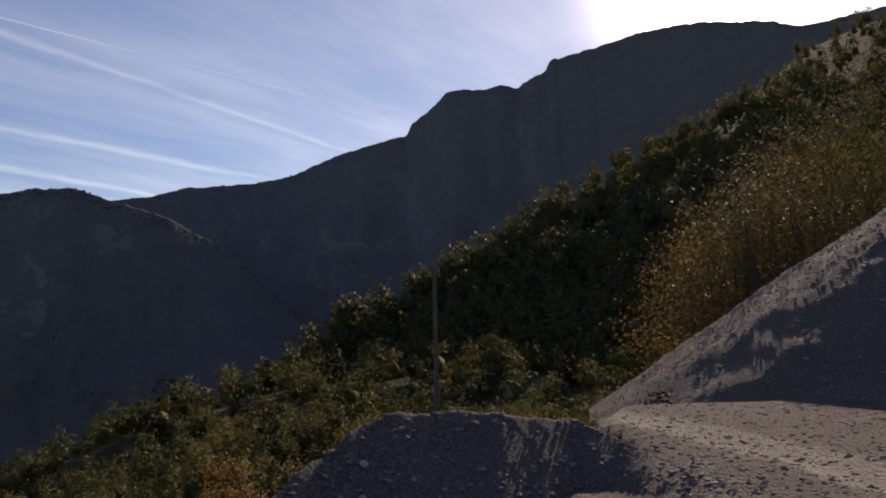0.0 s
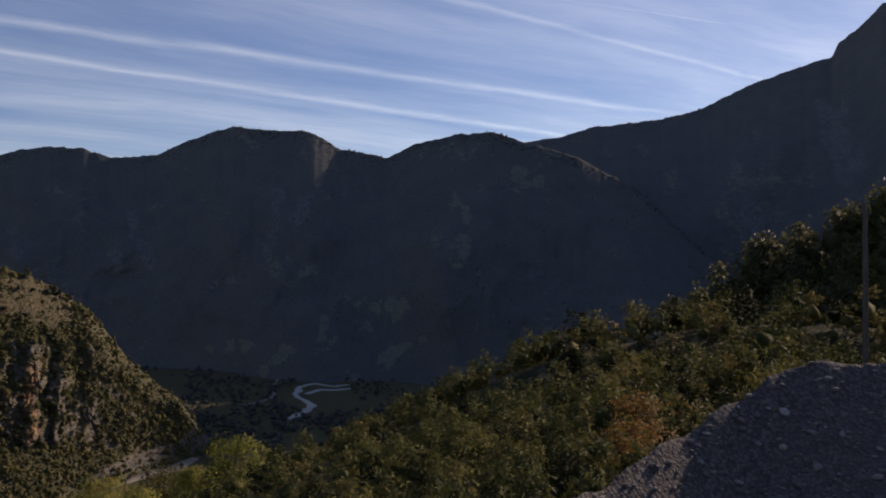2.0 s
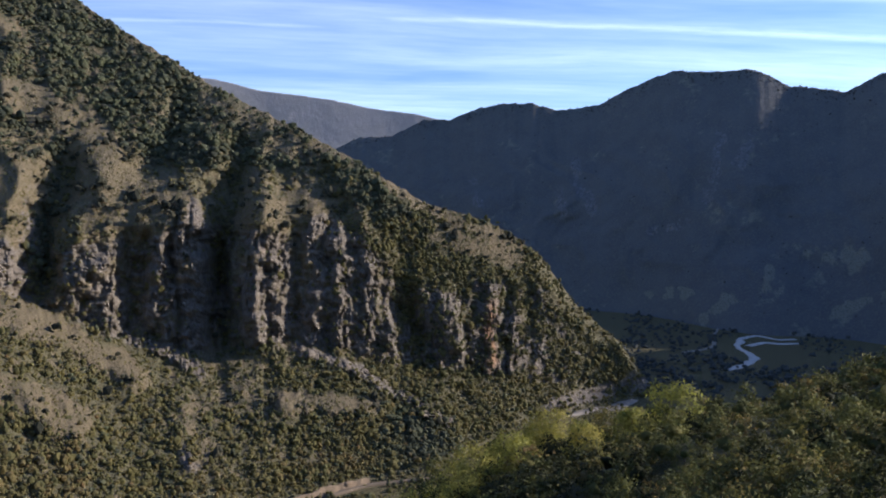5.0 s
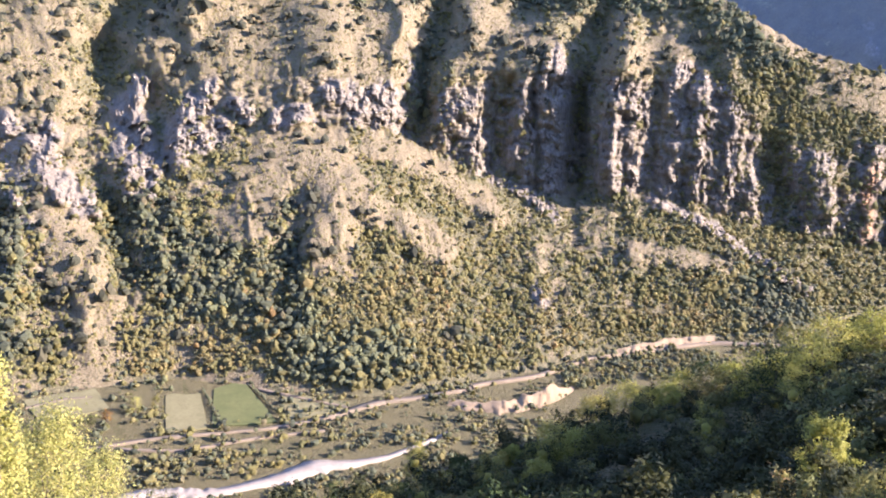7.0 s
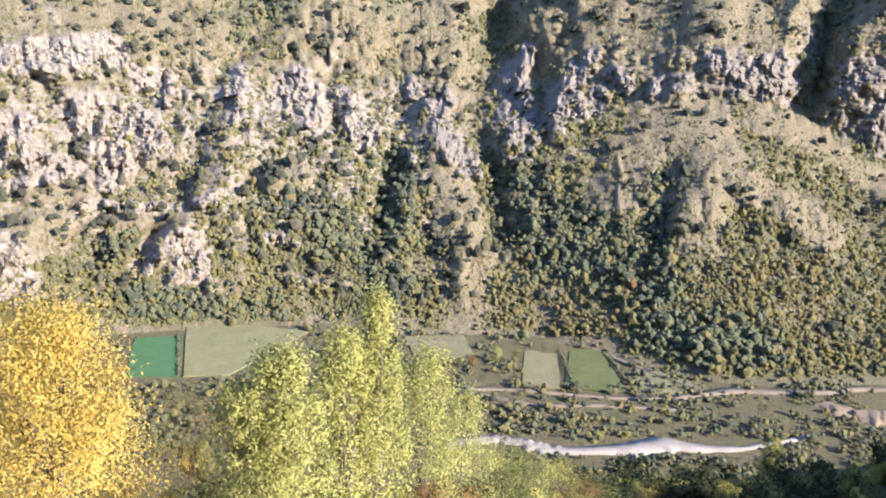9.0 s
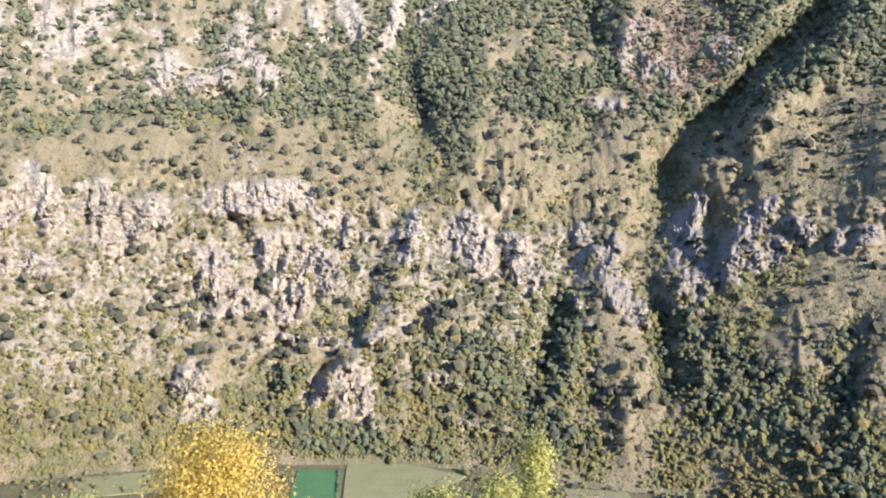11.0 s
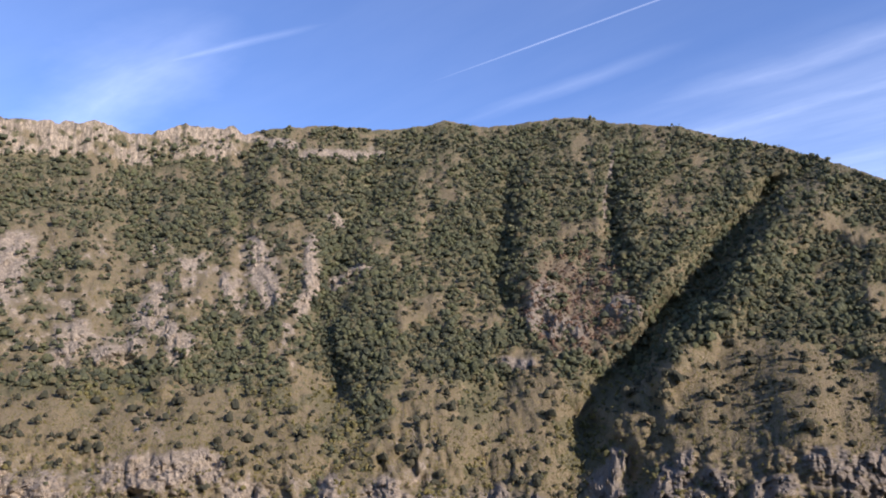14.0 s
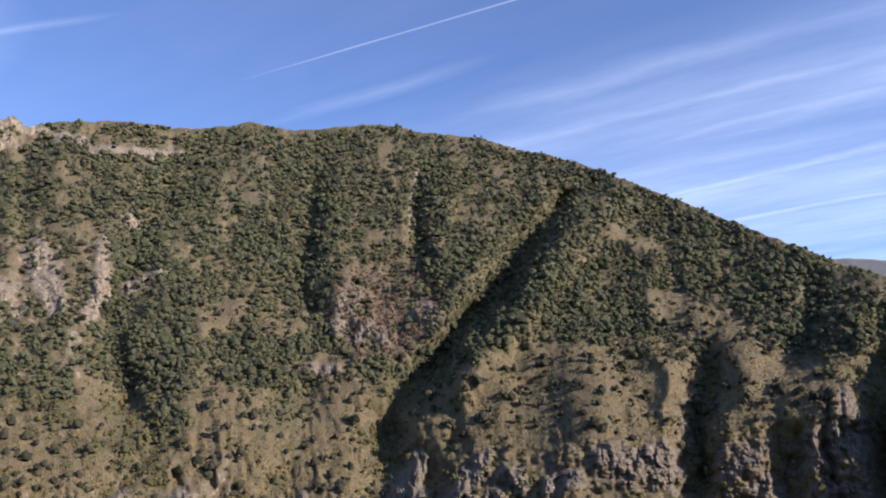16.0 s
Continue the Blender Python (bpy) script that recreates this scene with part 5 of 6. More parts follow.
def height_on(grid_P, grid_A):
    """A function giving the ground's height at an azimuth and distance."""
    azs = grid_A[:, 0]
    rr, zz = np.hypot(grid_P[..., 0], grid_P[..., 1]), grid_P[..., 2]

    def at(az, r):
        i = int(np.clip(np.searchsorted(azs, az), 1, len(azs) - 1))
        f = (az - azs[i - 1]) / (azs[i] - azs[i - 1])
        return float(np.interp(r, rr[i - 1], zz[i - 1]) * (1 - f) + np.interp(r, rr[i], zz[i]) * f)
    return at


ground_z = height_on(ground[1], ground[2])


def spot(az, r, sink=0.0):
    a = radians(az)
    return Vector((-math.sin(a) * r, math.cos(a) * r, ground_z(az, r) - sink))


# ---- the scrub slope below the road ----
prng = np.random.default_rng(33)
shrub_kinds = [plant("shrub", prng, 1.0, 0.5, 22, 30, 0.034, SHRUB_LEAF if k % 2 else GREEN_SHADE_LEAF, BARK,
                     "olive and yellow-green shrub on the steep slope" if k % 2 else "green bushy shrub, darkened for shade, on the steep slope", "shrub", base=0.15, spiky=0.35, group="shrubs on the slope", tight=0.8, blade=True)
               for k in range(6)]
for k, s in enumerate(shrub_kinds):
    s.matrix_basis = Matrix.Translation(spot(40 + 4 * k, 75 + 6 * k)) @ Matrix.Scale(2.4 + 0.2 * k, 4)
loose = [[], []]
for k in range(820):
    az = prng.uniform(-12, 94)
    far_r = float(SLOPE_R(az))
    r = 31 * (far_r / 31) ** prng.uniform(0, 1.01) if k % 4 else far_r * prng.uniform(0.8, 1.02)
    far_side = float(ease(az, 42, 56))
    if far_side > 0.5 and k % 3 == 1:
        continue
    size = prng.uniform(2.2, 5.2) * (1 + 0.3 * far_side) * (0.35 + 0.65 * min(r / 90, 1.25)) * (0.84 + 0.16 * far_side)
    m = Matrix.Translation(spot(az, r, 0.1)) @ Matrix.Rotation(prng.uniform(0, 6.28), 4, "Z") @ Matrix.Diagonal((size * prng.uniform(0.9, 1.25), size * prng.uniform(0.9, 1.25), size, 1))
    # dark leaves take over where the slope should lie in shadow
    green = prng.random() < 0.18 + 0.72 * far_side
    if r < 78 and k < 330:
        src = shrub_kinds[2 * int(prng.integers(0, 3)) + (0 if green else 1)]
        twin = copy_thing(src, Matrix())
        twin.matrix_basis = m
    else:
        loose[0 if green else 1].append(m)
for k in range(90):
    az, r = prng.uniform(14, 96), prng.uniform(11, 31)
    size = prng.uniform(0.6, 1.1) * (0.6 + r / 40)
    copy_thing(shrub_kinds[k % 6], Matrix()).matrix_basis = (Matrix.Translation(spot(az, r, 0.05)) @ Matrix.Rotation(prng.uniform(0, 6.28), 4, "Z") @ Matrix.Scale(size, 4))
for k in range(260):
    az, r = prng.uniform(12, 60), prng.uniform(10, 32)
    loose[k % 2].append(Matrix.Translation(spot(az, r, 0.1)) @ Matrix.Rotation(prng.uniform(0, 6.28), 4, "Z") @ Matrix.Scale(prng.uniform(0.7, 1.5) * (0.5 + r / 40), 4))
for k in range(430):
    az = prng.uniform(-15, 46)
    r = prng.uniform(20, 34) if az < 4 and k % 3 == 0 else 34 * (float(SLOPE_R(az)) / 34) ** prng.uniform(0, 1.0)
    size = prng.uniform(1.8, 3.4) * (0.35 + 0.65 * min(r / 90, 1.25))
    loose[0 if k % 5 == 0 else 1].append(Matrix.Translation(spot(az, r, 0.1)) @ Matrix.Rotation(prng.uniform(0, 6.28), 4, "Z") @ Matrix.Diagonal((size * 1.35, size * 1.35, size, 1)))
# a close green cover over the bowl below the road, dark leaves painting shade
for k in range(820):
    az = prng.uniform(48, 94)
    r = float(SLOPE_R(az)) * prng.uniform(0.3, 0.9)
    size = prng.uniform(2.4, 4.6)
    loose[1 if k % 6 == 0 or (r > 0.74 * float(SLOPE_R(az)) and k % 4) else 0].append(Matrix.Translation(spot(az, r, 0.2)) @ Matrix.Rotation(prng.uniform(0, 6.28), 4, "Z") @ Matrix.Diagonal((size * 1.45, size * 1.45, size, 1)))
for pool, mat, name, label in ((loose[0], SHADE_THICKET, "green_thicket", "dense green thicket, darkened for shade, covering the slope"), (loose[1], SHRUB_THICKET, "olive_thicket", "olive and ochre autumn thicket covering the slope")):
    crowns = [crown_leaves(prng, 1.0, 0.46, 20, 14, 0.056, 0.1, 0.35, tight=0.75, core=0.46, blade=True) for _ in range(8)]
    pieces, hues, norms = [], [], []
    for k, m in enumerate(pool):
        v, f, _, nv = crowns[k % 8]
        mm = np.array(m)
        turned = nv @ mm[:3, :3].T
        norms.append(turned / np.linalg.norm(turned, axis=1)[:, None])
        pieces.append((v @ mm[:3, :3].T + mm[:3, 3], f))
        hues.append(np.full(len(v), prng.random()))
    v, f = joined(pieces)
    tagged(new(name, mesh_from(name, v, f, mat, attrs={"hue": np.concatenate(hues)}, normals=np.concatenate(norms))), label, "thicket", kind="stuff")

# the wooded hillside towards the sun
_, HP, HA, HS = hillside
hE = elevation(HP)
pts, i, j = picked(HP, seen_area(HA, hE) * ((HS > 1.0) & (HS < 2.02)) * (0.6 + ease(HS, 1.6, 1.95)) * ((HA > -34) & (HA < 12)), 1450, prng)
crowns = [crown_leaves(prng, 1.0, 0.36, 14, 9, 0.066, 0.15, 0.35, core=0.5, blade=True) for _ in range(6)]
for mat, name, label, sel in ((HAZY_OLIVE_LEAF, "hillside_woods", "olive trees crowding the hillside in shade", range(0, len(pts), 2)), (SHRUB_LEAF, "hillside_scrub", "yellowing trees on the hillside, lit from behind", range(1, len(pts), 2))):
    pieces, norms = [], []
    for k in sel:
        v, f, _, nv = crowns[k % 6]
        pieces.append((v * prng.uniform(4.0, 8.0) + pts[k], f))
        norms.append(nv)
    v, f = joined(pieces)
    tagged(new(name, mesh_from(name, v, f, mat, normals=np.concatenate(norms))), label, "woods", kind="stuff")

# autumn trees behind the gravel heap
# those past azimuth -33 stand out of view, added to shade the heap
for k, (az, r, h, mat) in enumerate([(-16.6, 46, 9.6, RUST_LEAF), (-19.6, 50, 12.5, HAZY_OLIVE_LEAF), (-18.2, 42, 9.4, RUST_LEAF), (-22.0, 47, 14.0, HAZY_OLIVE_LEAF), (-24.5, 50, 13.5, SHRUB_LEAF),
                                     (-27.0, 48, 15.5, SHRUB_LEAF), (-30.0, 50, 17.0, SHRUB_LEAF), (-20.8, 41, 11.0, HAZY_OLIVE_LEAF), (-15.5, 52, 5.5, GREEN_SHADE_LEAF), (-23.6, 43, 13.0, RUST_LEAF),
                                     (-26.0, 42, 9.0, SHRUB_LEAF), (-33.5, 52, 18.0, SHRUB_LEAF), (-37.0, 55, 19.0, SHRUB_LEAF), (-41.0, 58, 20.0, SHRUB_LEAF), (-22.5, 58, 15.5, HAZY_OLIVE_LEAF), (-24.6, 56, 18.0, HAZY_OLIVE_LEAF), (-26.6, 57, 19.5, HAZY_OLIVE_LEAF), (-28.8, 57, 20.5, HAZY_OLIVE_LEAF),
                                     (-31.2, 58, 21.0, HAZY_OLIVE_LEAF), (-17.4, 49, 9.0, HAZY_OLIVE_LEAF), (-19.0, 46, 10.5, SHRUB_LEAF), (-21.4, 52, 12.5, RUST_LEAF), (-23.0, 50, 13.0, HAZY_OLIVE_LEAF), (-25.4, 46, 12.0, HAZY_OLIVE_LEAF), (-28.0, 44, 13.0, SHRUB_LEAF), (-31.0, 45, 14.0, SHRUB_LEAF)]):
    name = "rust leaved" if mat is RUST_LEAF else "yellowing"
    t = plant("autumn_tree", prng, h, h * 0.38, 70, 46, 0.10, mat, BARK, "%s autumn tree behind the gravel heap" % name, "tree", trunk=0.1 + h * 0.008, base=0.2, group="autumn trees by the heap")
    t.matrix_basis = Matrix.Translation(spot(az, r, 0.2))

# ---- trees and bushes below the viewpoint ----


def fore_tree(name, label, az, top_el, r, width, mat, clumps, per, leaf, trunk, base=0.12, spiky=0.0, category="tree"):
    p = spot(az, r, 0.2)
    h = 1.7 + r * math.tan(radians(top_el)) - p.z
    # a bush is never much taller than wide: it stands further out, where the ground comes up to it
    while category == "bush" and h > 1.5 * width and r < 0.95 * float(SLOPE_R(az)):
        r, width = r * 1.04, width * 1.03
        p = spot(az, r, 0.2)
        h = 1.7 + r * math.tan(radians(top_el)) - p.z
    t = plant(name, prng, h, width / 2, clumps, per, leaf, mat, BARK, label, category, trunk=trunk, base=base, spiky=spiky, tight=0.52 if trunk else 0.8)
    t.matrix_basis = Matrix.Translation(p)
    return t


fore_tree("maple_tree", "broad golden-yellow maple tree in autumn leaf", 131.2, -17.6, 20, 4.9, GOLD_LEAF, 600, 78, 0.046, 0.16, base=0.05, spiky=0.3)
fore_tree("ash_tree", "airy yellow-green tree with upright twigs", 109.5, -17.9, 22, 2.5, LIME_LEAF, 300, 62, 0.052, 0.10, base=0.05, spiky=0.55)
fore_tree("ash_tree", "yellow-green tree with thin upright twigs", 111.9, -20.6, 21, 2.8, LIME_LEAF, 260, 62, 0.052, 0.09, base=0.05, spiky=0.4)
fore_tree("ash_tree", "low yellow-green tree beside a taller one", 106.2, -21.8, 27, 4.2, LIME_LEAF, 260, 62, 0.052, 0.08, base=0.05, spiky=0.4)
fore_tree("ash_tree", "spreading pale yellow tree among autumn bushes", 116.2, -21.6, 19, 2.9, LIME_LEAF, 300, 62, 0.052, 0.08, base=0.05, spiky=0.3)
fore_tree("ash_tree", "young yellow-green tree in a dense clump", 119.0, -23.8, 19, 2.2, LIME_LEAF, 200, 62, 0.05, 0.07, base=0.05, spiky=0.2)
fore_tree("ash_tree", "young yellow-green tree in a dense clump", 103.4, -24.8, 29, 3.6, LIME_LEAF, 190, 62, 0.05, 0.07, base=0.05, spiky=0.2)
fore_tree("maple_tree", "pale yellow-leaved young tree", 140.5, -21.0, 20, 3.6, LIME_LEAF, 160, 62, 0.055, 0.08, spiky=0.3)
fore_tree("young_tree", "bright green young tree rising out of the shaded slope", 53.4, -21.4, 40, 2.8, LIP_LEAF, 110, 60, 0.085, 0.06, base=0.1)
fore_tree("young_tree", "green young tree catching the sun on the shaded slope", 48.0, -20.2, 38, 2.6, LIP_LEAF, 90, 60, 0.085, 0.05, base=0.1)
# lit trees along the lip of the shaded slope
for k in range(46):
    az = 40 + 33 * ((k + prng.random()) / 30) if k < 30 else 72 + 22 * ((k - 30 + prng.random()) / 16)
    r = float(SLOPE_R(az)) * prng.uniform(0.74, 0.97)
    mat, label = [(LIP_LEAF, "yellow-green tree on the lip of the slope"), (SHRUB_LEAF, "olive tree on the lip of the slope"), (GREEN_SHADE_LEAF, "dark green tree on the lip of the slope")][int(prng.choice(3, p=[0.74, 0.2, 0.06]))]
    h = prng.uniform(5.0, 10.0) if k < 30 else prng.uniform(3.0, 5.0)
    t = plant("tree", prng, h, h * prng.uniform(0.45, 0.62), 60, 50, 0.25, mat, BARK, label, "tree", trunk=0.1, base=0.1, group="trees on the lip of the slope", tight=0.8, blade=True)
    t.matrix_basis = Matrix.Translation(spot(az, r, 0.3))
NEAR_BUSHES = [(121.5, -25.4, 40, 5.5, RUST_LEAF, "rusty brown autumn bush"), (118.6, -24.0, 46, 5.0, GREEN_SHADE_LEAF, "green bush among autumn bushes"), (124.5, -26.6, 19, 2.4, GOLD_LEAF, "low bush with yellow leaves"),
    (123.0, -23.2, 62, 6.0, SHRUB_LEAF, "olive bush turning ochre"), (119.0, -22.6, 66, 6.0, RUST_LEAF, "rusty brown autumn bush"), (102.0, -28.4, 26, 3.0, LIME_LEAF, "yellow-green bush below the road"),
    (98.6, -29.2, 30, 3.2, SHRUB_LEAF, "olive bush turning ochre"), (95.4, -29.6, 33, 3.4, SHRUB_LEAF, "olive bush turning ochre"), (92.3, -29.5, 38, 3.4, GREEN_SHADE_LEAF, "dark green bush below the road"),
    (99.5, -27.4, 70, 4.2, GREEN_SHADE_LEAF, "dark green conical bush"), (94.0, -30.2, 20, 1.8, RUST_LEAF, "low red-leaved bush below the road"), (104.5, -30.8, 17, 2.0, RUST_LEAF, "low red-leaved bush below the road"),
    (117.0, -29.0, 18, 2.4, LIME_LEAF, "yellow-green bush below the road"), (121.0, -29.4, 16, 2.2, SHRUB_LEAF, "dry olive bush below the road"), (135.0, -27.5, 18, 3.0, GOLD_LEAF, "low bush with yellow leaves")]
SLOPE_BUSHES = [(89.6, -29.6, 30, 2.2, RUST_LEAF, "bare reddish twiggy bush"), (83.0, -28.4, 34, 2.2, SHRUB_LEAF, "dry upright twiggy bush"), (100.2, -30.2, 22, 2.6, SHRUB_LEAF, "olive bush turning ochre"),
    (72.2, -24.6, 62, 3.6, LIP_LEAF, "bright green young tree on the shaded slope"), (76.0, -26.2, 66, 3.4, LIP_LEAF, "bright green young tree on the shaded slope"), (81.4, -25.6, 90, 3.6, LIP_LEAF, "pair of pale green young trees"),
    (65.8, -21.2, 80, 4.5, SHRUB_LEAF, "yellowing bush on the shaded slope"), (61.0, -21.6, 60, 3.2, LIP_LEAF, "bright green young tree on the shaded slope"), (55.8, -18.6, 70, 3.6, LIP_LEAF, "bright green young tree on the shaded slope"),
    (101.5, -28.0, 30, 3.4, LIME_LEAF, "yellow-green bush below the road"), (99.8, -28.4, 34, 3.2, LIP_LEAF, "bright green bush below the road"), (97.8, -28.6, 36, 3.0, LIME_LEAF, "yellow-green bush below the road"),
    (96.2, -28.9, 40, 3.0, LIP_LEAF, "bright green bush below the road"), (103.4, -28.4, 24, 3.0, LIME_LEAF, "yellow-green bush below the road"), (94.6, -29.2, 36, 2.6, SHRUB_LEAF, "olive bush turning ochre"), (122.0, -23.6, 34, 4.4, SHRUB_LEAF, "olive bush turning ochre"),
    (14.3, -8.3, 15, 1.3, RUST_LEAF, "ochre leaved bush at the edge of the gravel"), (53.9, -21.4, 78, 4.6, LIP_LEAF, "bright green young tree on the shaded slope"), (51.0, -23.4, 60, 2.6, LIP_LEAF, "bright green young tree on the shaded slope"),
    (87.4, -27.9, 80, 2.6, GREEN_SHADE_LEAF, "green bush, leaf tone darkened for shade, on the slope")]
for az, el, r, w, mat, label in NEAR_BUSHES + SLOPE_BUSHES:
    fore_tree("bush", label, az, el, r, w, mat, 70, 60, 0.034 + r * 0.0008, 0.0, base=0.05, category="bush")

# ---- the valley floor ----


def ground_at(az, el, lift=0.0):
    r = (1.7 - FLOOR_Z) / math.tan(radians(-el))
    a = radians(az)
    return Vector((-math.sin(a) * r, math.cos(a) * r, FLOOR_Z + lift))


def plain_material(name, c1, c2, scale, rough=0.95, relief=0.3, bands=None):
    m, net, b = material(name, rough)
    p = net.coord("Object")
    n, n2 = net.noise(p, scale, 5, 0.65), net.noise(p, scale * 6, 4, 0.7)
    c = net.mix(net.ramp(n, (0.36, 0.0), (0.64, 1.0)), c1, c2)
    c = net.mix(net.ramp(n2, (0.45, 0.0), (0.75, 0.5)), c, tuple(v * 0.6 for v in c1))
    if bands:
        w = net.add("ShaderNodeTexWave")
        net.put(w.inputs["Vector"], p)
        w.inputs["Scale"].default_value, w.inputs["Distortion"].default_value, w.inputs["Detail"].default_value = bands, 2.0, 3
        c = net.mix(net.math("MULTIPLY", w.outputs["Fac"], 0.25), c, tuple(v * 0.65 for v in c1))
    net.put(b.inputs["Base Color"], c)
    net.put(b.inputs["Normal"], net.bump(n2, 0.5, relief))
    return m


CROP = plain_material("green_crop", (0.05, 0.115, 0.04), (0.065, 0.14, 0.05), 0.05, bands=0.12)
HAY = plain_material("mown_hay_field", (0.16, 0.155, 0.065), (0.205, 0.185, 0.085), 0.04, bands=0.1)
STUBBLE = plain_material("dry_stubble", (0.145, 0.13, 0.06), (0.185, 0.165, 0.08), 0.06)
PASTURE = plain_material("pasture_grass", (0.088, 0.098, 0.032), (0.115, 0.12, 0.042), 0.05, bands=0.15)
SHINGLE = plain_material("pale_river_shingle", (0.32, 0.272, 0.21), (0.25, 0.21, 0.162), 0.06)
EARTH = plain_material("tan_bare_earth", (0.255, 0.188, 0.115), (0.20, 0.146, 0.088), 0.08)
DUST = plain_material("pale_dirt_road", (0.205, 0.158, 0.105), (0.155, 0.122, 0.082), 0.1)
CHALK = plain_material("pale_limestone_gravel", (0.35, 0.305, 0.24), (0.26, 0.225, 0.175), 0.08)
LIME_ROAD = plain_material("white_crushed_limestone_road", (0.62, 0.58, 0.51), (0.5, 0.46, 0.4), 0.08)


def plot(name, corners, mat, label, lift=1.0, category="field"):
    """A field with soft uneven borders, a slab a little proud of the valley floor."""
    top = []
    for (a0, e0), (a1, e1) in zip(corners, corners[1:] + corners[:1]):
        for f in (0.0, 0.25, 0.5, 0.75):
            jit = 0.0 if f == 0 else 0.05
            top.append(ground_at(a0 + (a1 - a0) * f + random.uniform(-jit, jit), e0 + (e1 - e0) * f + random.uniform(-jit, jit), lift))
    bm = bmesh.new()
    vs = [bm.verts.new(p) for p in top]
    face = bm.faces.new(vs)
    if face.normal.z < 0:
        face.normal_flip()
    ext = bmesh.ops.extrude_face_region(bm, geom=[face])
    for v in ext["geom"]:
        if isinstance(v, bmesh.types.BMVert):
            v.co.z -= 3.0
    bm.normal_update()
    bmesh.ops.recalc_face_normals(bm, faces=bm.faces)
    me = bpy.data.meshes.new(name)
    bm.to_mesh(me)
    bm.free()
    me.materials.append(mat)
    return tagged(new(name, me), label, category)


plot("field", [(125.9, -19.9), (122.9, -20.1), (123.3, -22.7), (126.7, -22.2)], CROP, "bright green crop field on the valley floor")
plot("field", [(122.5, -19.5), (120.1, -19.5), (116.9, -20.0), (114.3, -20.5), (116.6, -21.5), (120.0, -22.9), (123.0, -22.7)], HAY, "mown straw-coloured field on the valley floor")
plot("field", [(95.6, -21.7), (93.6, -21.3), (91.4, -24.1), (95.8, -24.1)], PASTURE, "green walled field on the valley floor")
plot("field", [(98.8, -21.8), (96.5, -21.9), (96.2, -24.1), (98.9, -24.2)], STUBBLE, "small dry field beside a green one")
plot("field", [(107.5, -21.0), (103.2, -20.9), (102.4, -22.2), (106.6, -22.6)], STUBBLE, "dry pasture on the valley floor")
plot("field", [(140.0, -19.2), (132.5, -19.4), (133.0, -20.6), (140.5, -20.4)], HAY, "dry meadow at the mountain's foot")
plot("field", [(91.0, -22.3), (86.4, -23.0), (86.6, -23.6), (90.8, -24.0)], STUBBLE, "bare brownish field beside the road")


def ribbon(name, path, widths, mat, label, lift, kind="structure", category="", steps=8, jitter=0.12):
    """A strip along a path over the valley floor, with uneven edges."""
    pts = [ground_at(a, e, lift) for a, e in path]
    line, wid = [], []
    for k in range(len(pts) - 1):
        for q in range(steps):
            f = q / steps
            line.append(pts[k].lerp(pts[k + 1], f))
            wid.append(widths[k] * (1 - f) + widths[k + 1] * f)
    line.append(pts[-1])
    wid.append(widths[-1])
    L = np.array(line)
    for _ in range(4):
        L[1:-1] = (L[:-2] + 2 * L[1:-1] + L[2:]) / 4
    t = np.gradient(L, axis=0)
    side = np.stack([-t[:, 1], t[:, 0], 0 * t[:, 0]], -1)
    side /= np.linalg.norm(side, axis=1)[:, None]
    w = np.array(wid)[:, None]
    k = np.arange(len(L))
    e1 = 0.5 + jitter * 3 * (fbm(k * 0.37, 0 * k + 3, 3, 701) - 0.5)
    e2 = 0.5 + jitter * 3 * (fbm(k * 0.37, 0 * k + 9, 3, 703) - 0.5)
    P = np.stack([L - side * w * (e1[:, None] + 0.02) - (0, 0, 2.5), L - side * w * e1[:, None], L, L + side * w * e2[:, None], L + side * w * (e2[:, None] + 0.02) - (0, 0, 2.5)], 1)
    return tagged(new(name, sheet(name, P, mat)), label, category, kind=kind)


ribbon("riverbed", [(106.5, -28.5), (102.5, -27.8), (100.6, -27.6), (99, -27.8), (97.3, -28.1), (95.6, -28.2), (91.6, -27.7), (88.4, -27.0), (85.3, -26.9), (83, -26.5), (79, -25.0)], (10, 12, 10, 13, 15, 10, 18, 20, 10, 5, 4), SHINGLE, "pale dry river bed of shingle", 1.1,
       category="riverbed", jitter=0.2, steps=10)
ribbon("riverbed", [(49.5, -13.9), (48.0, -13.4), (46.5, -12.9), (44.6, -12.6), (43.2, -12.0)], (5, 8, 20, 34, 24), CHALK,
       "grey shingle river bed winding past the cliff", 1.1, category="riverbed", jitter=0.22)
ribbon("valley_road", [(107, -24.6), (105.7, -24.5), (99.9, -24.4), (95.8, -24.5), (91.8, -24.5), (87.9, -24.0), (84.3, -23.1), (80.7, -22.7), (77.5, -22.0)], (3, 4, 4, 4, 4, 6, 9, 10, 7), DUST, "pale dirt road along the valley", 1.4, category="road", jitter=0.25)
ribbon("valley_road", [(77.5, -22.0), (76.8, -21.8), (72.8, -21.1), (69.2, -19.6), (64.5, -18.6), (61.0, -17.8), (56.8, -17.5)], (6, 6, 6, 6, 7, 8, 6), DUST, "pale dirt road along the mountain's foot", 2.2, category="road")
ribbon("field_path", [(107.4, -21.5), (105.2, -21.3), (103.4, -21.4)], (3, 4, 3), DUST, "pale path at the edge of a dry pasture", 1.3, category="track")
ribbon("field_path", [(92.6, -21.9), (90, -22.6), (86.3, -23.4)], (4, 4, 4), DUST, "pale path beside a green field", 1.5, category="track")
ribbon("farm_track", [(107, -24.3), (103, -24.6), (98, -25.4), (93, -25.0), (88, -24.8)], (3, 4, 3, 4, 3), DUST, "faint pale track across the brush", 1.2, category="track")
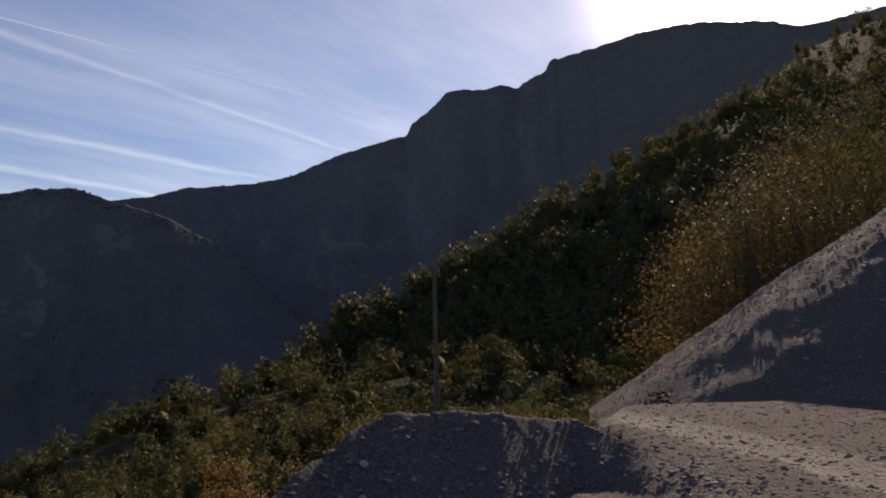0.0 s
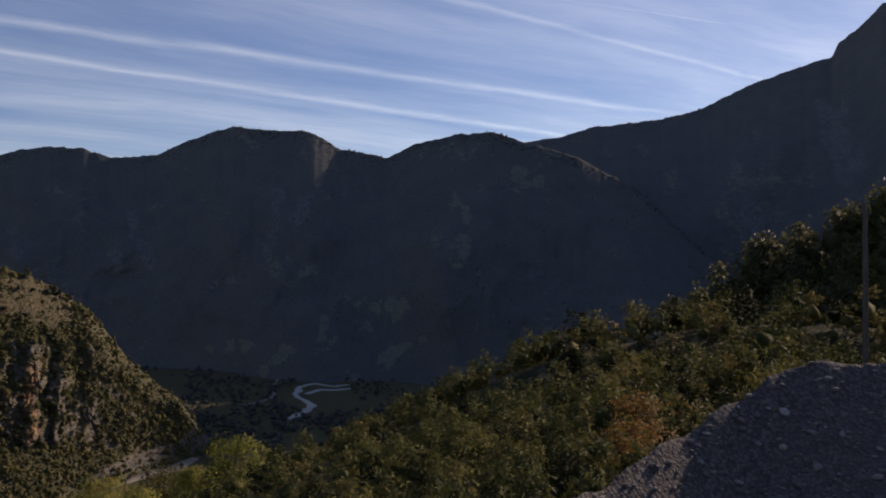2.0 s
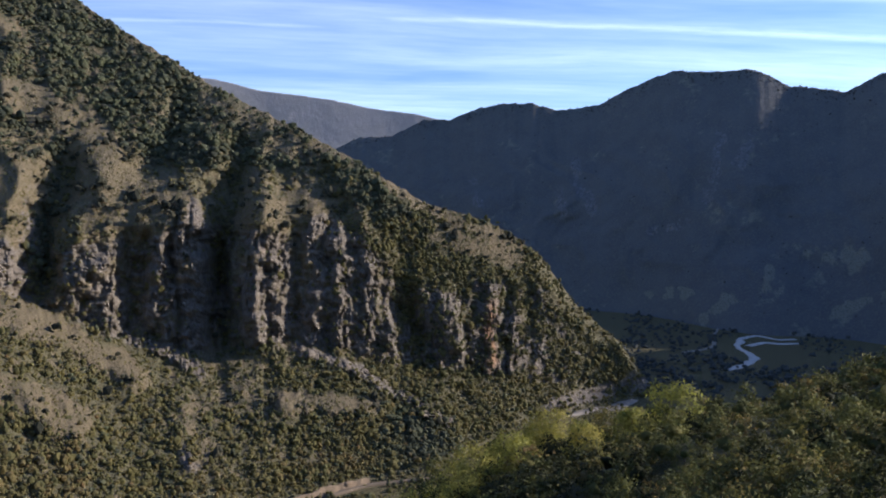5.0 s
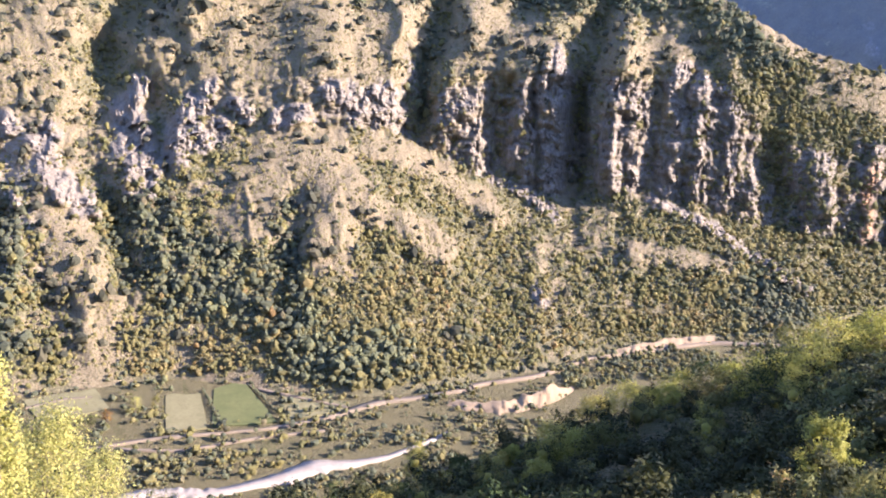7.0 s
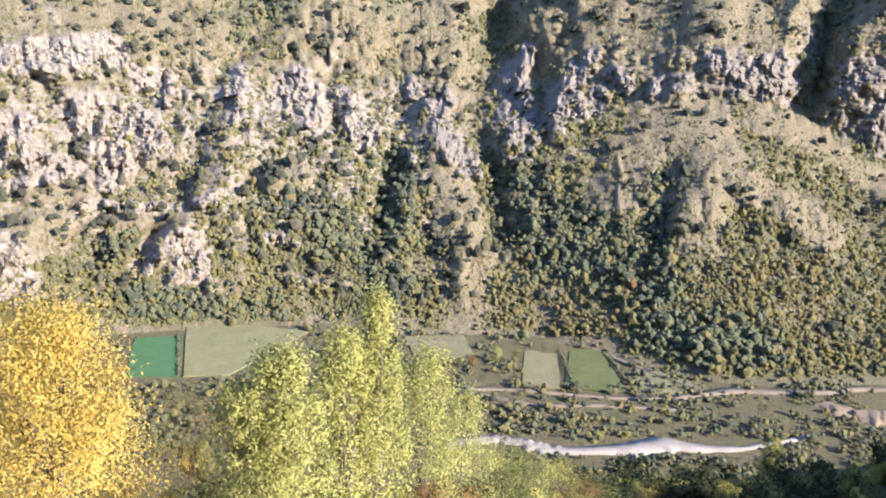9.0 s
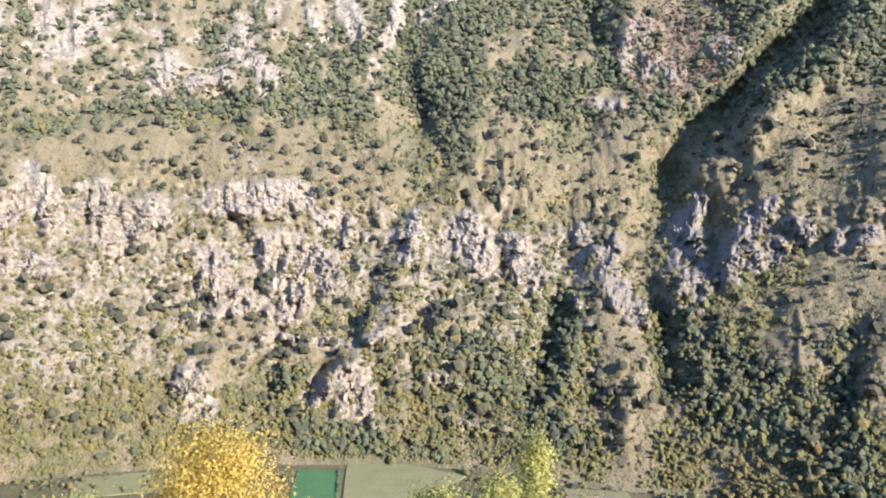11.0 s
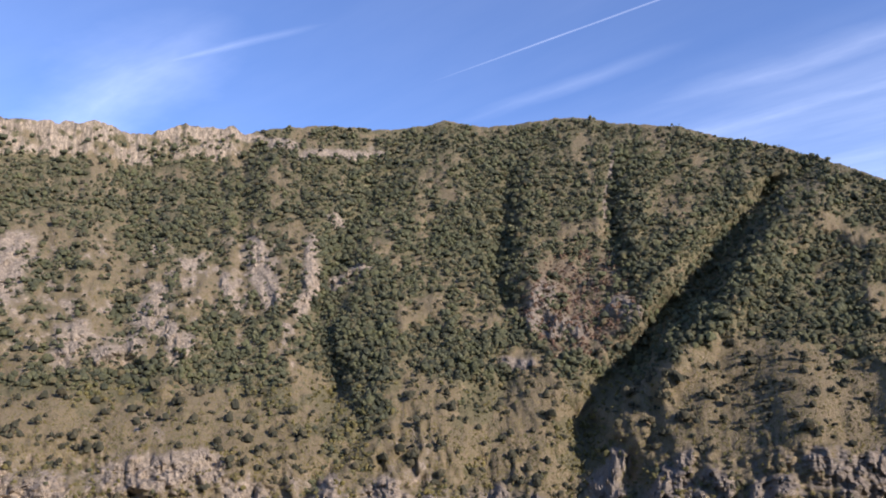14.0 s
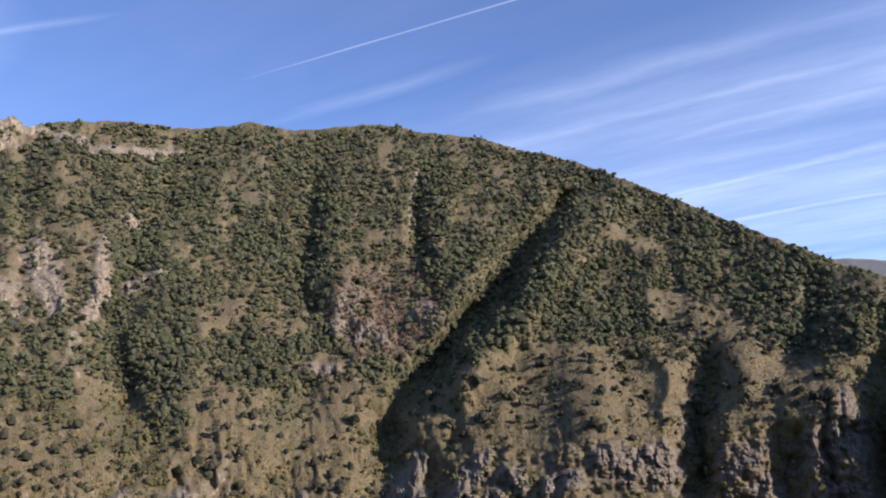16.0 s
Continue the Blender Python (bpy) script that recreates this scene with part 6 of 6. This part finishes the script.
ribbon("switchback_road", [(37.6, -9.8), (36.3, -9.4), (35.7, -8.9), (36.8, -8.3), (36.6, -7.7), (35.6, -7.5), (34.4, -7.7), (33.4, -7.6)], (14, 16, 16, 16, 15, 14, 12, 9), LIME_ROAD, "pale hairpin road in the shaded valley", 1.6, category="road", steps=10, jitter=0.3)
ribbon("switchback_road", [(36.2, -8.2), (35.2, -7.9), (34.2, -7.95), (33.2, -7.85)], (15, 15, 15, 12), LIME_ROAD, "pale lower leg of a hairpin road", 1.8, category="road")
ribbon("quarry_track", [(40.2, -8.8), (39.0, -8.6), (38.2, -8.3), (38.3, -7.6), (37.8, -6.9)], (9, 10, 10, 8, 6), CHALK, "pale track by the shaded river", 1.6, category="track")


def earth_bank(path, label, mat=EARTH):
    """A steep cut bank: foot, uneven face and lip."""
    n = 60
    az = np.interp(np.linspace(0, 1, n), np.linspace(0, 1, len(path)), [p[0] for p in path])
    el = np.interp(np.linspace(0, 1, n), np.linspace(0, 1, len(path)), [p[1] for p in path])
    hi = np.interp(np.linspace(0, 1, n), np.linspace(0, 1, len(path)), [p[2] for p in path])
    r = (1.7 - FLOOR_Z) / np.tan(np.radians(-el))
    v = np.linspace(0, 1, 9)
    R = r[:, None] + v * 13 + 9 * (ridged(az[:, None] * 2.4, v * 1.2, 4, 711) - 0.5)
    Z = FLOOR_Z - 1 + v ** 0.8 * hi[:, None] * (0.55 + 0.9 * fbm(az[:, None] * 1.9, v * 0.4, 4, 713))
    R, Z = np.concatenate([R, R[:, -1:] + 16], 1), np.concatenate([Z, Z[:, -1:] * 0 + FLOOR_Z - 2], 1)
    P = place(az[:, None] + 0 * R, R, Z)
    return tagged(new("earth_bank", sheet("earth_bank", P, mat)), label, "bank")


earth_bank([(79.5, -23.4, 1), (77.6, -23.6, 5), (75.4, -23.7, 7), (73.6, -23.4, 12), (72.0, -22.9, 13), (70.2, -22.0, 2)], "tan eroded earth bank above the river")
earth_bank([(68.5, -19.6, 2), (66.0, -19.1, 8), (63.0, -18.3, 9), (61.0, -17.9, 6)], "tan road cutting at the mountain's foot")
earth_bank([(50.5, -12.6, 4), (48.5, -12.3, 16), (46.5, -11.9, 20), (45.3, -11.9, 5)], "pale bare spoil bank by the river bend", CHALK)
earth_bank([(44.2, -11.7, 5), (43.2, -11.5, 16), (42.4, -11.3, 6)], "pale bare spoil bank at the river bend", CHALK)

# brush over the valley floor
fields = [(126.5, 114.5, -23.0, -19.4), (98.9, 91.6, -23.9, -21.5), (107.5, 102.4, -22.5, -20.9)]
bp, bs = [], []
while len(bp) < 8600:
    a = prng.uniform(44, 146)
    e = float(FOOT_EL(a)) - prng.uniform(-0.1, 1.0) ** 1.0 * (8.5 if a > 72 else 2.5)
    if any(lo <= a <= hi and f <= e <= g for hi, lo, f, g in fields) or fbm(np.array(a * 0.9), np.array(e * 1.6), 3, 721) < 0.40:
        continue
    if 82 < a < 106 and abs(e + 27.95 - 0.15 * max(0, 93 - a)) < 0.6:
        continue
    bp.append(ground_at(a, e, 0.3))
    bs.append(2.2 + 5.6 * random.random() ** 1.8)
bp, bs = np.array(bp), np.array(bs)
tagged(new("valley_brush", strew("valley_brush", bp[::2], bs[::2], lone_shapes, GREENWOOD, prng)), "green brush and hedges on the valley floor", "brush", kind="stuff")
tagged(new("dry_brush", strew("dry_brush", bp[1::2], bs[1::2], lone_shapes, OLIVEWOOD, prng)), "olive and ochre autumn brush on the valley floor", "brush", kind="stuff")
wp, ws = [], []
while len(wp) < 2300:
    a, q = prng.uniform(24, 50), prng.uniform(-11.6, -4.6)
    if fbm(np.array(a * 0.7), np.array(q * 0.9), 3, 731) > 0.42 and abs(q + 8.3) + 0.5 * abs(a - 35.5) > 1.5:
        wp.append(ground_at(a, q, 0.0))
        ws.append(prng.uniform(7, 16))
tagged(new("valley_woods", strew("valley_woods", np.array(wp), np.array(ws), lone_shapes, DARKWOOD, prng)), "dark woods on the shaded valley floor", "forest", kind="stuff")
for az, el, h, mat in [(104.6, -22.9, 15, LIME_LEAF), (103.6, -23.2, 13, SHRUB_LEAF), (100.8, -22.7, 17, LIME_LEAF), (113.0, -19.6, 14, LIME_LEAF), (99.5, -22.6, 12, SHRUB_LEAF), (105.6, -23.3, 12, SHRUB_LEAF), (102.6, -23.0, 12, RUST_LEAF)]:
    t = plant("poplar_tree", prng, h, h * 0.34, 24, 22, 0.55, mat, BARK, "tall yellowing tree on the valley floor", "tree", trunk=0.3, base=0.15, group="trees on the valley floor")
    t.matrix_basis = Matrix.Translation(ground_at(az, el, 0.0))
for corners, label in (([(123.15, -20.0), (123.3, -22.7)], "dark hedge between two fields"), ([(96.3, -21.7), (95.3, -23.9)], "dark hedge beside a green field"), ([(93.3, -21.4), (91.4, -23.5)], "dark hedge beside a green field")):
    n = 34
    hp = np.array([ground_at(corners[0][0] + (corners[1][0] - corners[0][0]) * k / n, corners[0][1] + (corners[1][1] - corners[0][1]) * k / n, 0.6) for k in range(n)])
    tagged(new("hedge", strew("hedge", hp, prng.uniform(2.2, 4.6, n), scrub_shapes, GREENWOOD, prng)), label, "hedge")

# ---- the gravel bench, mound, heap and road ----


def gravel_material(name, c1, c2, c3, size=9.0, lanes=False):
    """Crushed stone: pebbles of several sizes, each with its own tone, and finer grit between."""
    m, net, b = material(name, 0.95)
    p = net.coord("Object")
    cells = []
    for k in (1.0, 2.7):
        cell = net.add("ShaderNodeTexVoronoi")
        net.put(cell.inputs["Vector"], p)
        cell.inputs["Scale"].default_value = size * k
        tone = net.add("ShaderNodeSeparateColor")
        net.put(tone.inputs[0], cell.outputs["Color"])
        cells.append((cell.outputs["Distance"], tone.outputs[0]))
    c = net.mix(net.ramp(cells[0][1], (0.15, 0.0), (0.95, 1.0)), c1, c2)
    c = net.mix(net.ramp(cells[1][1], (0.3, 0.0), (0.9, 0.7)), c, c3)
    c = net.mix(net.ramp(cells[0][0], (0.35, 0.0), (0.75, 0.7)), c, tuple(v * 0.45 for v in c1))
    c = net.mix(net.ramp(net.noise(p, 0.7, 5, 0.65), (0.42, 0.0), (0.68, 0.6)), c, c3)
    if lanes:
        pale = net.mix(net.ramp(net.noise(p, 12, 4, 0.7), (0.4, 0.0), (0.7, 0.6)), (0.30, 0.265, 0.21), (0.18, 0.158, 0.125))
        edge = net.math("MULTIPLY", net.math("SUBTRACT", net.noise(p, 1.8, 5, 0.7), 0.5), 1.4)
        c = net.mix(net.ramp(net.math("ADD", net.attr("lane"), edge), (0.35, 0.0), (0.75, 1.0)), c, pale)
    net.put(b.inputs["Base Color"], c)
    hgt = net.math("ADD", net.math("MULTIPLY", cells[0][0], -1.0), net.math("MULTIPLY", cells[1][0], -0.45))
    net.put(b.inputs["Normal"], net.bump(hgt, 0.7, 0.7 / size))
    return m


GRAVEL = gravel_material("grey_crushed_gravel", (0.135, 0.115, 0.10), (0.24, 0.21, 0.185), (0.14, 0.122, 0.107), 20.0)
PACKED = gravel_material("packed_pale_gravel", (0.085, 0.074, 0.061), (0.185, 0.163, 0.134), (0.098, 0.085, 0.068), 14.0, lanes=True)


def stone_material():
    m, net, b = material("limestone_chips", 0.85)
    c = net.ramp(net.chance(), (0.0, (0.24, 0.215, 0.19)), (0.5, (0.36, 0.33, 0.29)), (0.85, (0.50, 0.47, 0.42)), (1.0, (0.34, 0.28, 0.225)))
    n = net.noise(net.coord("Object"), 6, 5, 0.7)
    net.put(b.inputs["Base Color"], net.mix(net.ramp(n, (0.4, 0.0), (0.7, 0.4)), c, (0.3, 0.27, 0.24)))
    net.put(b.inputs["Normal"], net.bump(n, 0.5, 0.02))
    return m


def chip_material():
    m, net, b = material("small_limestone_chips", 0.9)
    net.put(b.inputs["Base Color"], net.ramp(net.island(), (0.0, (0.14, 0.124, 0.11)), (0.6, (0.22, 0.196, 0.172)), (1.0, (0.38, 0.35, 0.31))))
    return m


STONE, CHIP = stone_material(), chip_material()


# where the loose rubble of the mound meets the driven surface
BORDER = curve((-24, 7.2), (-19.2, 8.6), (-16.5, 9.9), (-13.1, 11.5), (-11, 13.4), (-8.5, 14.5), (0, 14.5))


def bench():
    """The driven surface with two shallow wheel tracks."""
    az = np.arange(-110, 60.1, 0.8)
    rim = curve((-110, 20), (-40, 22), (-12, 18.5), (-9.5, 15), (-6, 6.5), (8, 5.0), (18, 4.6), (30, 4.2), (60, 3.2))(az)
    v = np.linspace(0, 1, 90)
    R = 0.25 + (rim[:, None] - 0.25) * v ** 1.3
    X, Y = -np.sin(np.radians(az))[:, None] * R, np.cos(np.radians(az))[:, None] * R
    lane = X - 4.0 + 0.012 * (Y - 4) ** 2
    Z = 0.05 - 0.07 * np.exp(-((lane - 0.9) / 0.35) ** 2) - 0.07 * np.exp(-((lane + 0.9) / 0.35) ** 2) + 0.06 * (fbm(X * 0.8, Y * 0.8, 4, 801) - 0.5) + 0.03 * (fbm(X * 4, Y * 4, 3, 803) - 0.5)
    Z = Z - 1.0 * ease(BORDER(az)[:, None] - R, 0.0, 0.6) * ease(az, -24, -19)[:, None]
    Z[:, -1] -= 0.5
    P = np.stack([X, Y, Z], -1)
    track = np.exp(-((lane - 1.0) / 0.7) ** 2) + np.exp(-((lane + 1.3) / 0.8) ** 2)
    return tagged(new("gravel_road", sheet("gravel_road", P, PACKED, {"lane": track})), "pale packed gravel road with shallow wheel tracks", "road", kind="structure"), P


bench_ob, BENCH = bench()
CREST_M = curve((-24, -12.9), (-19.2, -10.8), (-16.5, -9.4), (-13.1, -8.1), (-11, -7.0), (-8.5, -5.9), (-4.1, -5.7), (-1.1, -5.15), (3.5, -5.35), (6.5, -6.7), (8.7, -8.4), (11.6, -10.4), (14, -12.0), (18.4, -14.8), (26, -19), (34, -23))
CREST_MR = curve((-24, 7.2), (-19.2, 8.6), (-16.5, 9.9), (-13.1, 11.5), (-11, 13.3), (-8.5, 14.0), (-4, 12.8), (0, 12.3), (5, 11.6), (9, 10.6), (14, 9.2), (20, 7.6), (34, 5.0))


def mound():
    """A tipped bank of gravel along the lip of the bench."""
    az = np.arange(-24, 34.1, 0.3)
    v = np.linspace(0, 1, 100)
    cr, ce = CREST_MR(az), CREST_M(az)
    cz = 1.7 + cr * tanel(ce)
    cz = cz + 0.07 * (fbm(az * 0.55, az * 0, 4, 811, 0.6) - 0.5) * 2
    front = curve((-24, 0.8), (-14, 1.4), (-9, 1.7), (-3, 1.9), (6, 1.75), (14, 1.35), (34, 0.7))(az)
    low = cz - curve((-24, 0.04), (-17, 0.08), (-13, 0.25), (-9, 0.8), (-4, 1.3), (8, 1.35), (16, 1.1), (34, 0.6))(az)
    knots = [(np.full_like(az, 3.2), np.full_like(az, 0.06)), (cr - front, low), (cr, cz), (cr + 5.0, cz - 3.6)]
    R, Z = profile(az, v * 3, knots)
    X, Y = -np.sin(np.radians(az))[:, None] * R, np.cos(np.radians(az))[:, None] * R
    body = ease(v, 0.02, 0.2)
    Z = Z + body * (0.10 * (fbm(X * 0.9, Y * 0.9, 4, 813) - 0.5) + 0.035 * (fbm(X * 5, Y * 5, 4, 815) - 0.5))
    Z[0] -= 0.3
    P = np.stack([X, Y, Z], -1)
    return tagged(new("gravel_mound", sheet("gravel_mound", P, GRAVEL)), "long low mound of grey crushed gravel at the road's edge", "gravel mound"), P


mound_ob, MOUND = mound()


def heap():
    """A tall tipped cone of gravel with a slightly scalloped foot."""
    cx, cy = place(np.array(-40.5), np.array(32.0), 0.0)[:2]
    a = np.linspace(0, 2 * np.pi, 220, endpoint=False)
    v = np.linspace(0.0, 1.0, 80)
    foot = 16.0 * (1 + 0.05 * (fbm(np.cos(a) * 2 + 7, np.sin(a) * 2 + 7, 3, 821) - 0.5))
    R = foot[:, None] * (1.03 - v)
    X, Y = cx + np.cos(a)[:, None] * R, cy + np.sin(a)[:, None] * R
    Z = -1.0 + 10.6 * v - 0.8 * ease(v, 0.85, 1.0) + (0.45 * (fbm(X * 0.5, Y * 0.5, 4, 823) - 0.5) + 0.12 * (fbm(X * 2.5, Y * 2.5, 3, 825) - 0.5)) * ease(v, 0.0, 0.1)
    P = np.stack([X, Y, Z], -1)
    return tagged(new("gravel_mound", sheet("gravel_mound", P, GRAVEL, wrap=True)), "tall cone-shaped mound of grey crushed gravel", "gravel mound"), P


heap_ob, HEAP = heap()


def stone_meshes(count, rng):
    out = []
    for _ in range(count):
        v = ICO_V * rng.uniform(0.65, 1.2, (len(ICO_V), 1)) * rng.uniform((0.7, 0.6, 0.28), (1.2, 1.0, 0.55))
        out.append(mesh_from("stone", v, ICO_F, STONE, False))
    return out


srng = np.random.default_rng(55)
stones = stone_meshes(8, srng)


def in_view(P, lo, hi, near, far):
    az = np.degrees(np.arctan2(-P[..., 0], P[..., 1]))
    r = np.hypot(P[..., 0], P[..., 1])
    return ((az > lo) & (az < hi) & (r > near) & (r < far)) / np.maximum(r, 1.0)


for host, P, w, count, low, high in ((mound_ob, MOUND, in_view(MOUND, -18, 8, 4.5, 14.5), 230, 0.025, 0.085), (heap_ob, HEAP, in_view(HEAP, -30, -9, 6, 26), 160, 0.03, 0.09),
                                     (bench_ob, BENCH, in_view(BENCH, -30, -5, 5, 19), 130, 0.018, 0.05)):
    pts, _, _ = picked(P, w, count, srng)
    for p in pts:
        s = float(srng.uniform(low, high) ** 1.0)
        ob = new("stone", stones[int(srng.integers(0, 8))])
        ob.parent = host
        ob.matrix_basis = Matrix.Translation(Vector(p) + Vector((0, 0, s * 0.05))) @ Euler(tuple(srng.uniform(-0.5, 0.5, 2)) + (float(srng.uniform(0, 6.28)),)).to_matrix().to_4x4() @ Matrix.Scale(s, 4)
chips = [(v * (1.1, 0.9, 0.5), f) for v, f in [(ICO_V * srng.uniform(0.6, 1.2, (len(ICO_V), 1)), DOME_F) for _ in range(6)]]
for name, P, w, count, label in (("mound_chips", MOUND, in_view(MOUND, -22, 28, 4, 15.5), 4200, "loose grey stone chips on the gravel mound"), ("heap_chips", HEAP, in_view(HEAP, -30, -8, 6, 40), 5200, "loose grey stone chips on the gravel heap"),
                                 ("road_chips", BENCH, in_view(BENCH, -32, -9, 6, 20), 2200, "loose stone chips on the gravel road")):
    pts, _, _ = picked(P, w, count, srng)
    tagged(new(name, strew(name, pts + (0, 0, 0.006), 0.014 + 0.05 * srng.random(count) ** 2.5, chips, CHIP, srng)), label, "gravel", kind="stuff")

# a plain timber pole on the slope


def wood_pole():
    m, net, b = material("weathered_pole_wood", 0.9)
    n = net.noise(net.scaled(net.coord("Object"), (14, 14, 0.8)), 2, 5, 0.6)
    net.put(b.inputs["Base Color"], net.ramp(n, (0.3, (0.12, 0.10, 0.08)), (0.7, (0.24, 0.21, 0.17))))
    base = spot(0.65, 44, 0.5)
    top = 1.7 + 44 * math.tan(radians(4.3)) - base.z
    ob = tagged(new("utility_pole"), "weathered grey wooden utility pole on the slope", "pole")
    ob.matrix_basis = Matrix.Translation(base)
    v, f = tube([(0, 0, 0), (0.02, 0, top * 0.5), (0.03, 0.02, top)], (0.15, 0.13, 0.10), 10)
    part("shaft", mesh_from("shaft", v, f, m), ob)
    v, f = tube([(0.03, 0.02, top - 0.02), (0.03, 0.02, top + 0.03)], (0.115, 0.02), 10)
    part("cap", mesh_from("cap", v, f, m), ob)
    return ob


wood_pole()


def cottage(az, el, turn):
    """A tiny far house: walls and a pitched roof."""
    walls, _, _ = material("pale_house_plaster", 0.9)
    walls.node_tree.nodes["Principled BSDF"].inputs["Base Color"].default_value = (0.75, 0.73, 0.7, 1)
    tiles, net, b = material("house_roof_tiles", 0.85)
    net.put(b.inputs["Base Color"], net.ramp(net.noise(net.coord("Object"), 3, 3), (0.3, (0.30, 0.14, 0.09)), (0.7, (0.42, 0.22, 0.14))))
    ob = tagged(new("house"), "small pale house in the shaded valley", "house")
    ob.matrix_basis = Matrix.Translation(ground_at(az, el, 0.0)) @ Matrix.Rotation(turn, 4, "Z")
    x, y, z = 7.0, 5.0, 6.5
    v = np.array([(-x, -y, -1), (x, -y, -1), (x, y, -1), (-x, y, -1), (-x, -y, z), (x, -y, z), (x, y, z), (-x, y, z)], float)
    part("wall", mesh_from("wall", v, np.array([(0, 1, 5, 4), (1, 2, 6, 5), (2, 3, 7, 6), (3, 0, 4, 7), (4, 5, 6, 7)]), walls, False), ob)
    v = np.array([(-x - .5, -y - .6, z), (x + .5, -y - .6, z), (x + .5, y + .6, z), (-x - .5, y + .6, z), (-x - .5, 0, z + 3), (x + .5, 0, z + 3)], float)
    part("roof", mesh_from("roof", v, np.array([(0, 1, 5, 4), (2, 3, 4, 5), (0, 3, 2, 1)]), tiles, False), ob)
    return ob


cottage(32.5, -6.45, 0.5)
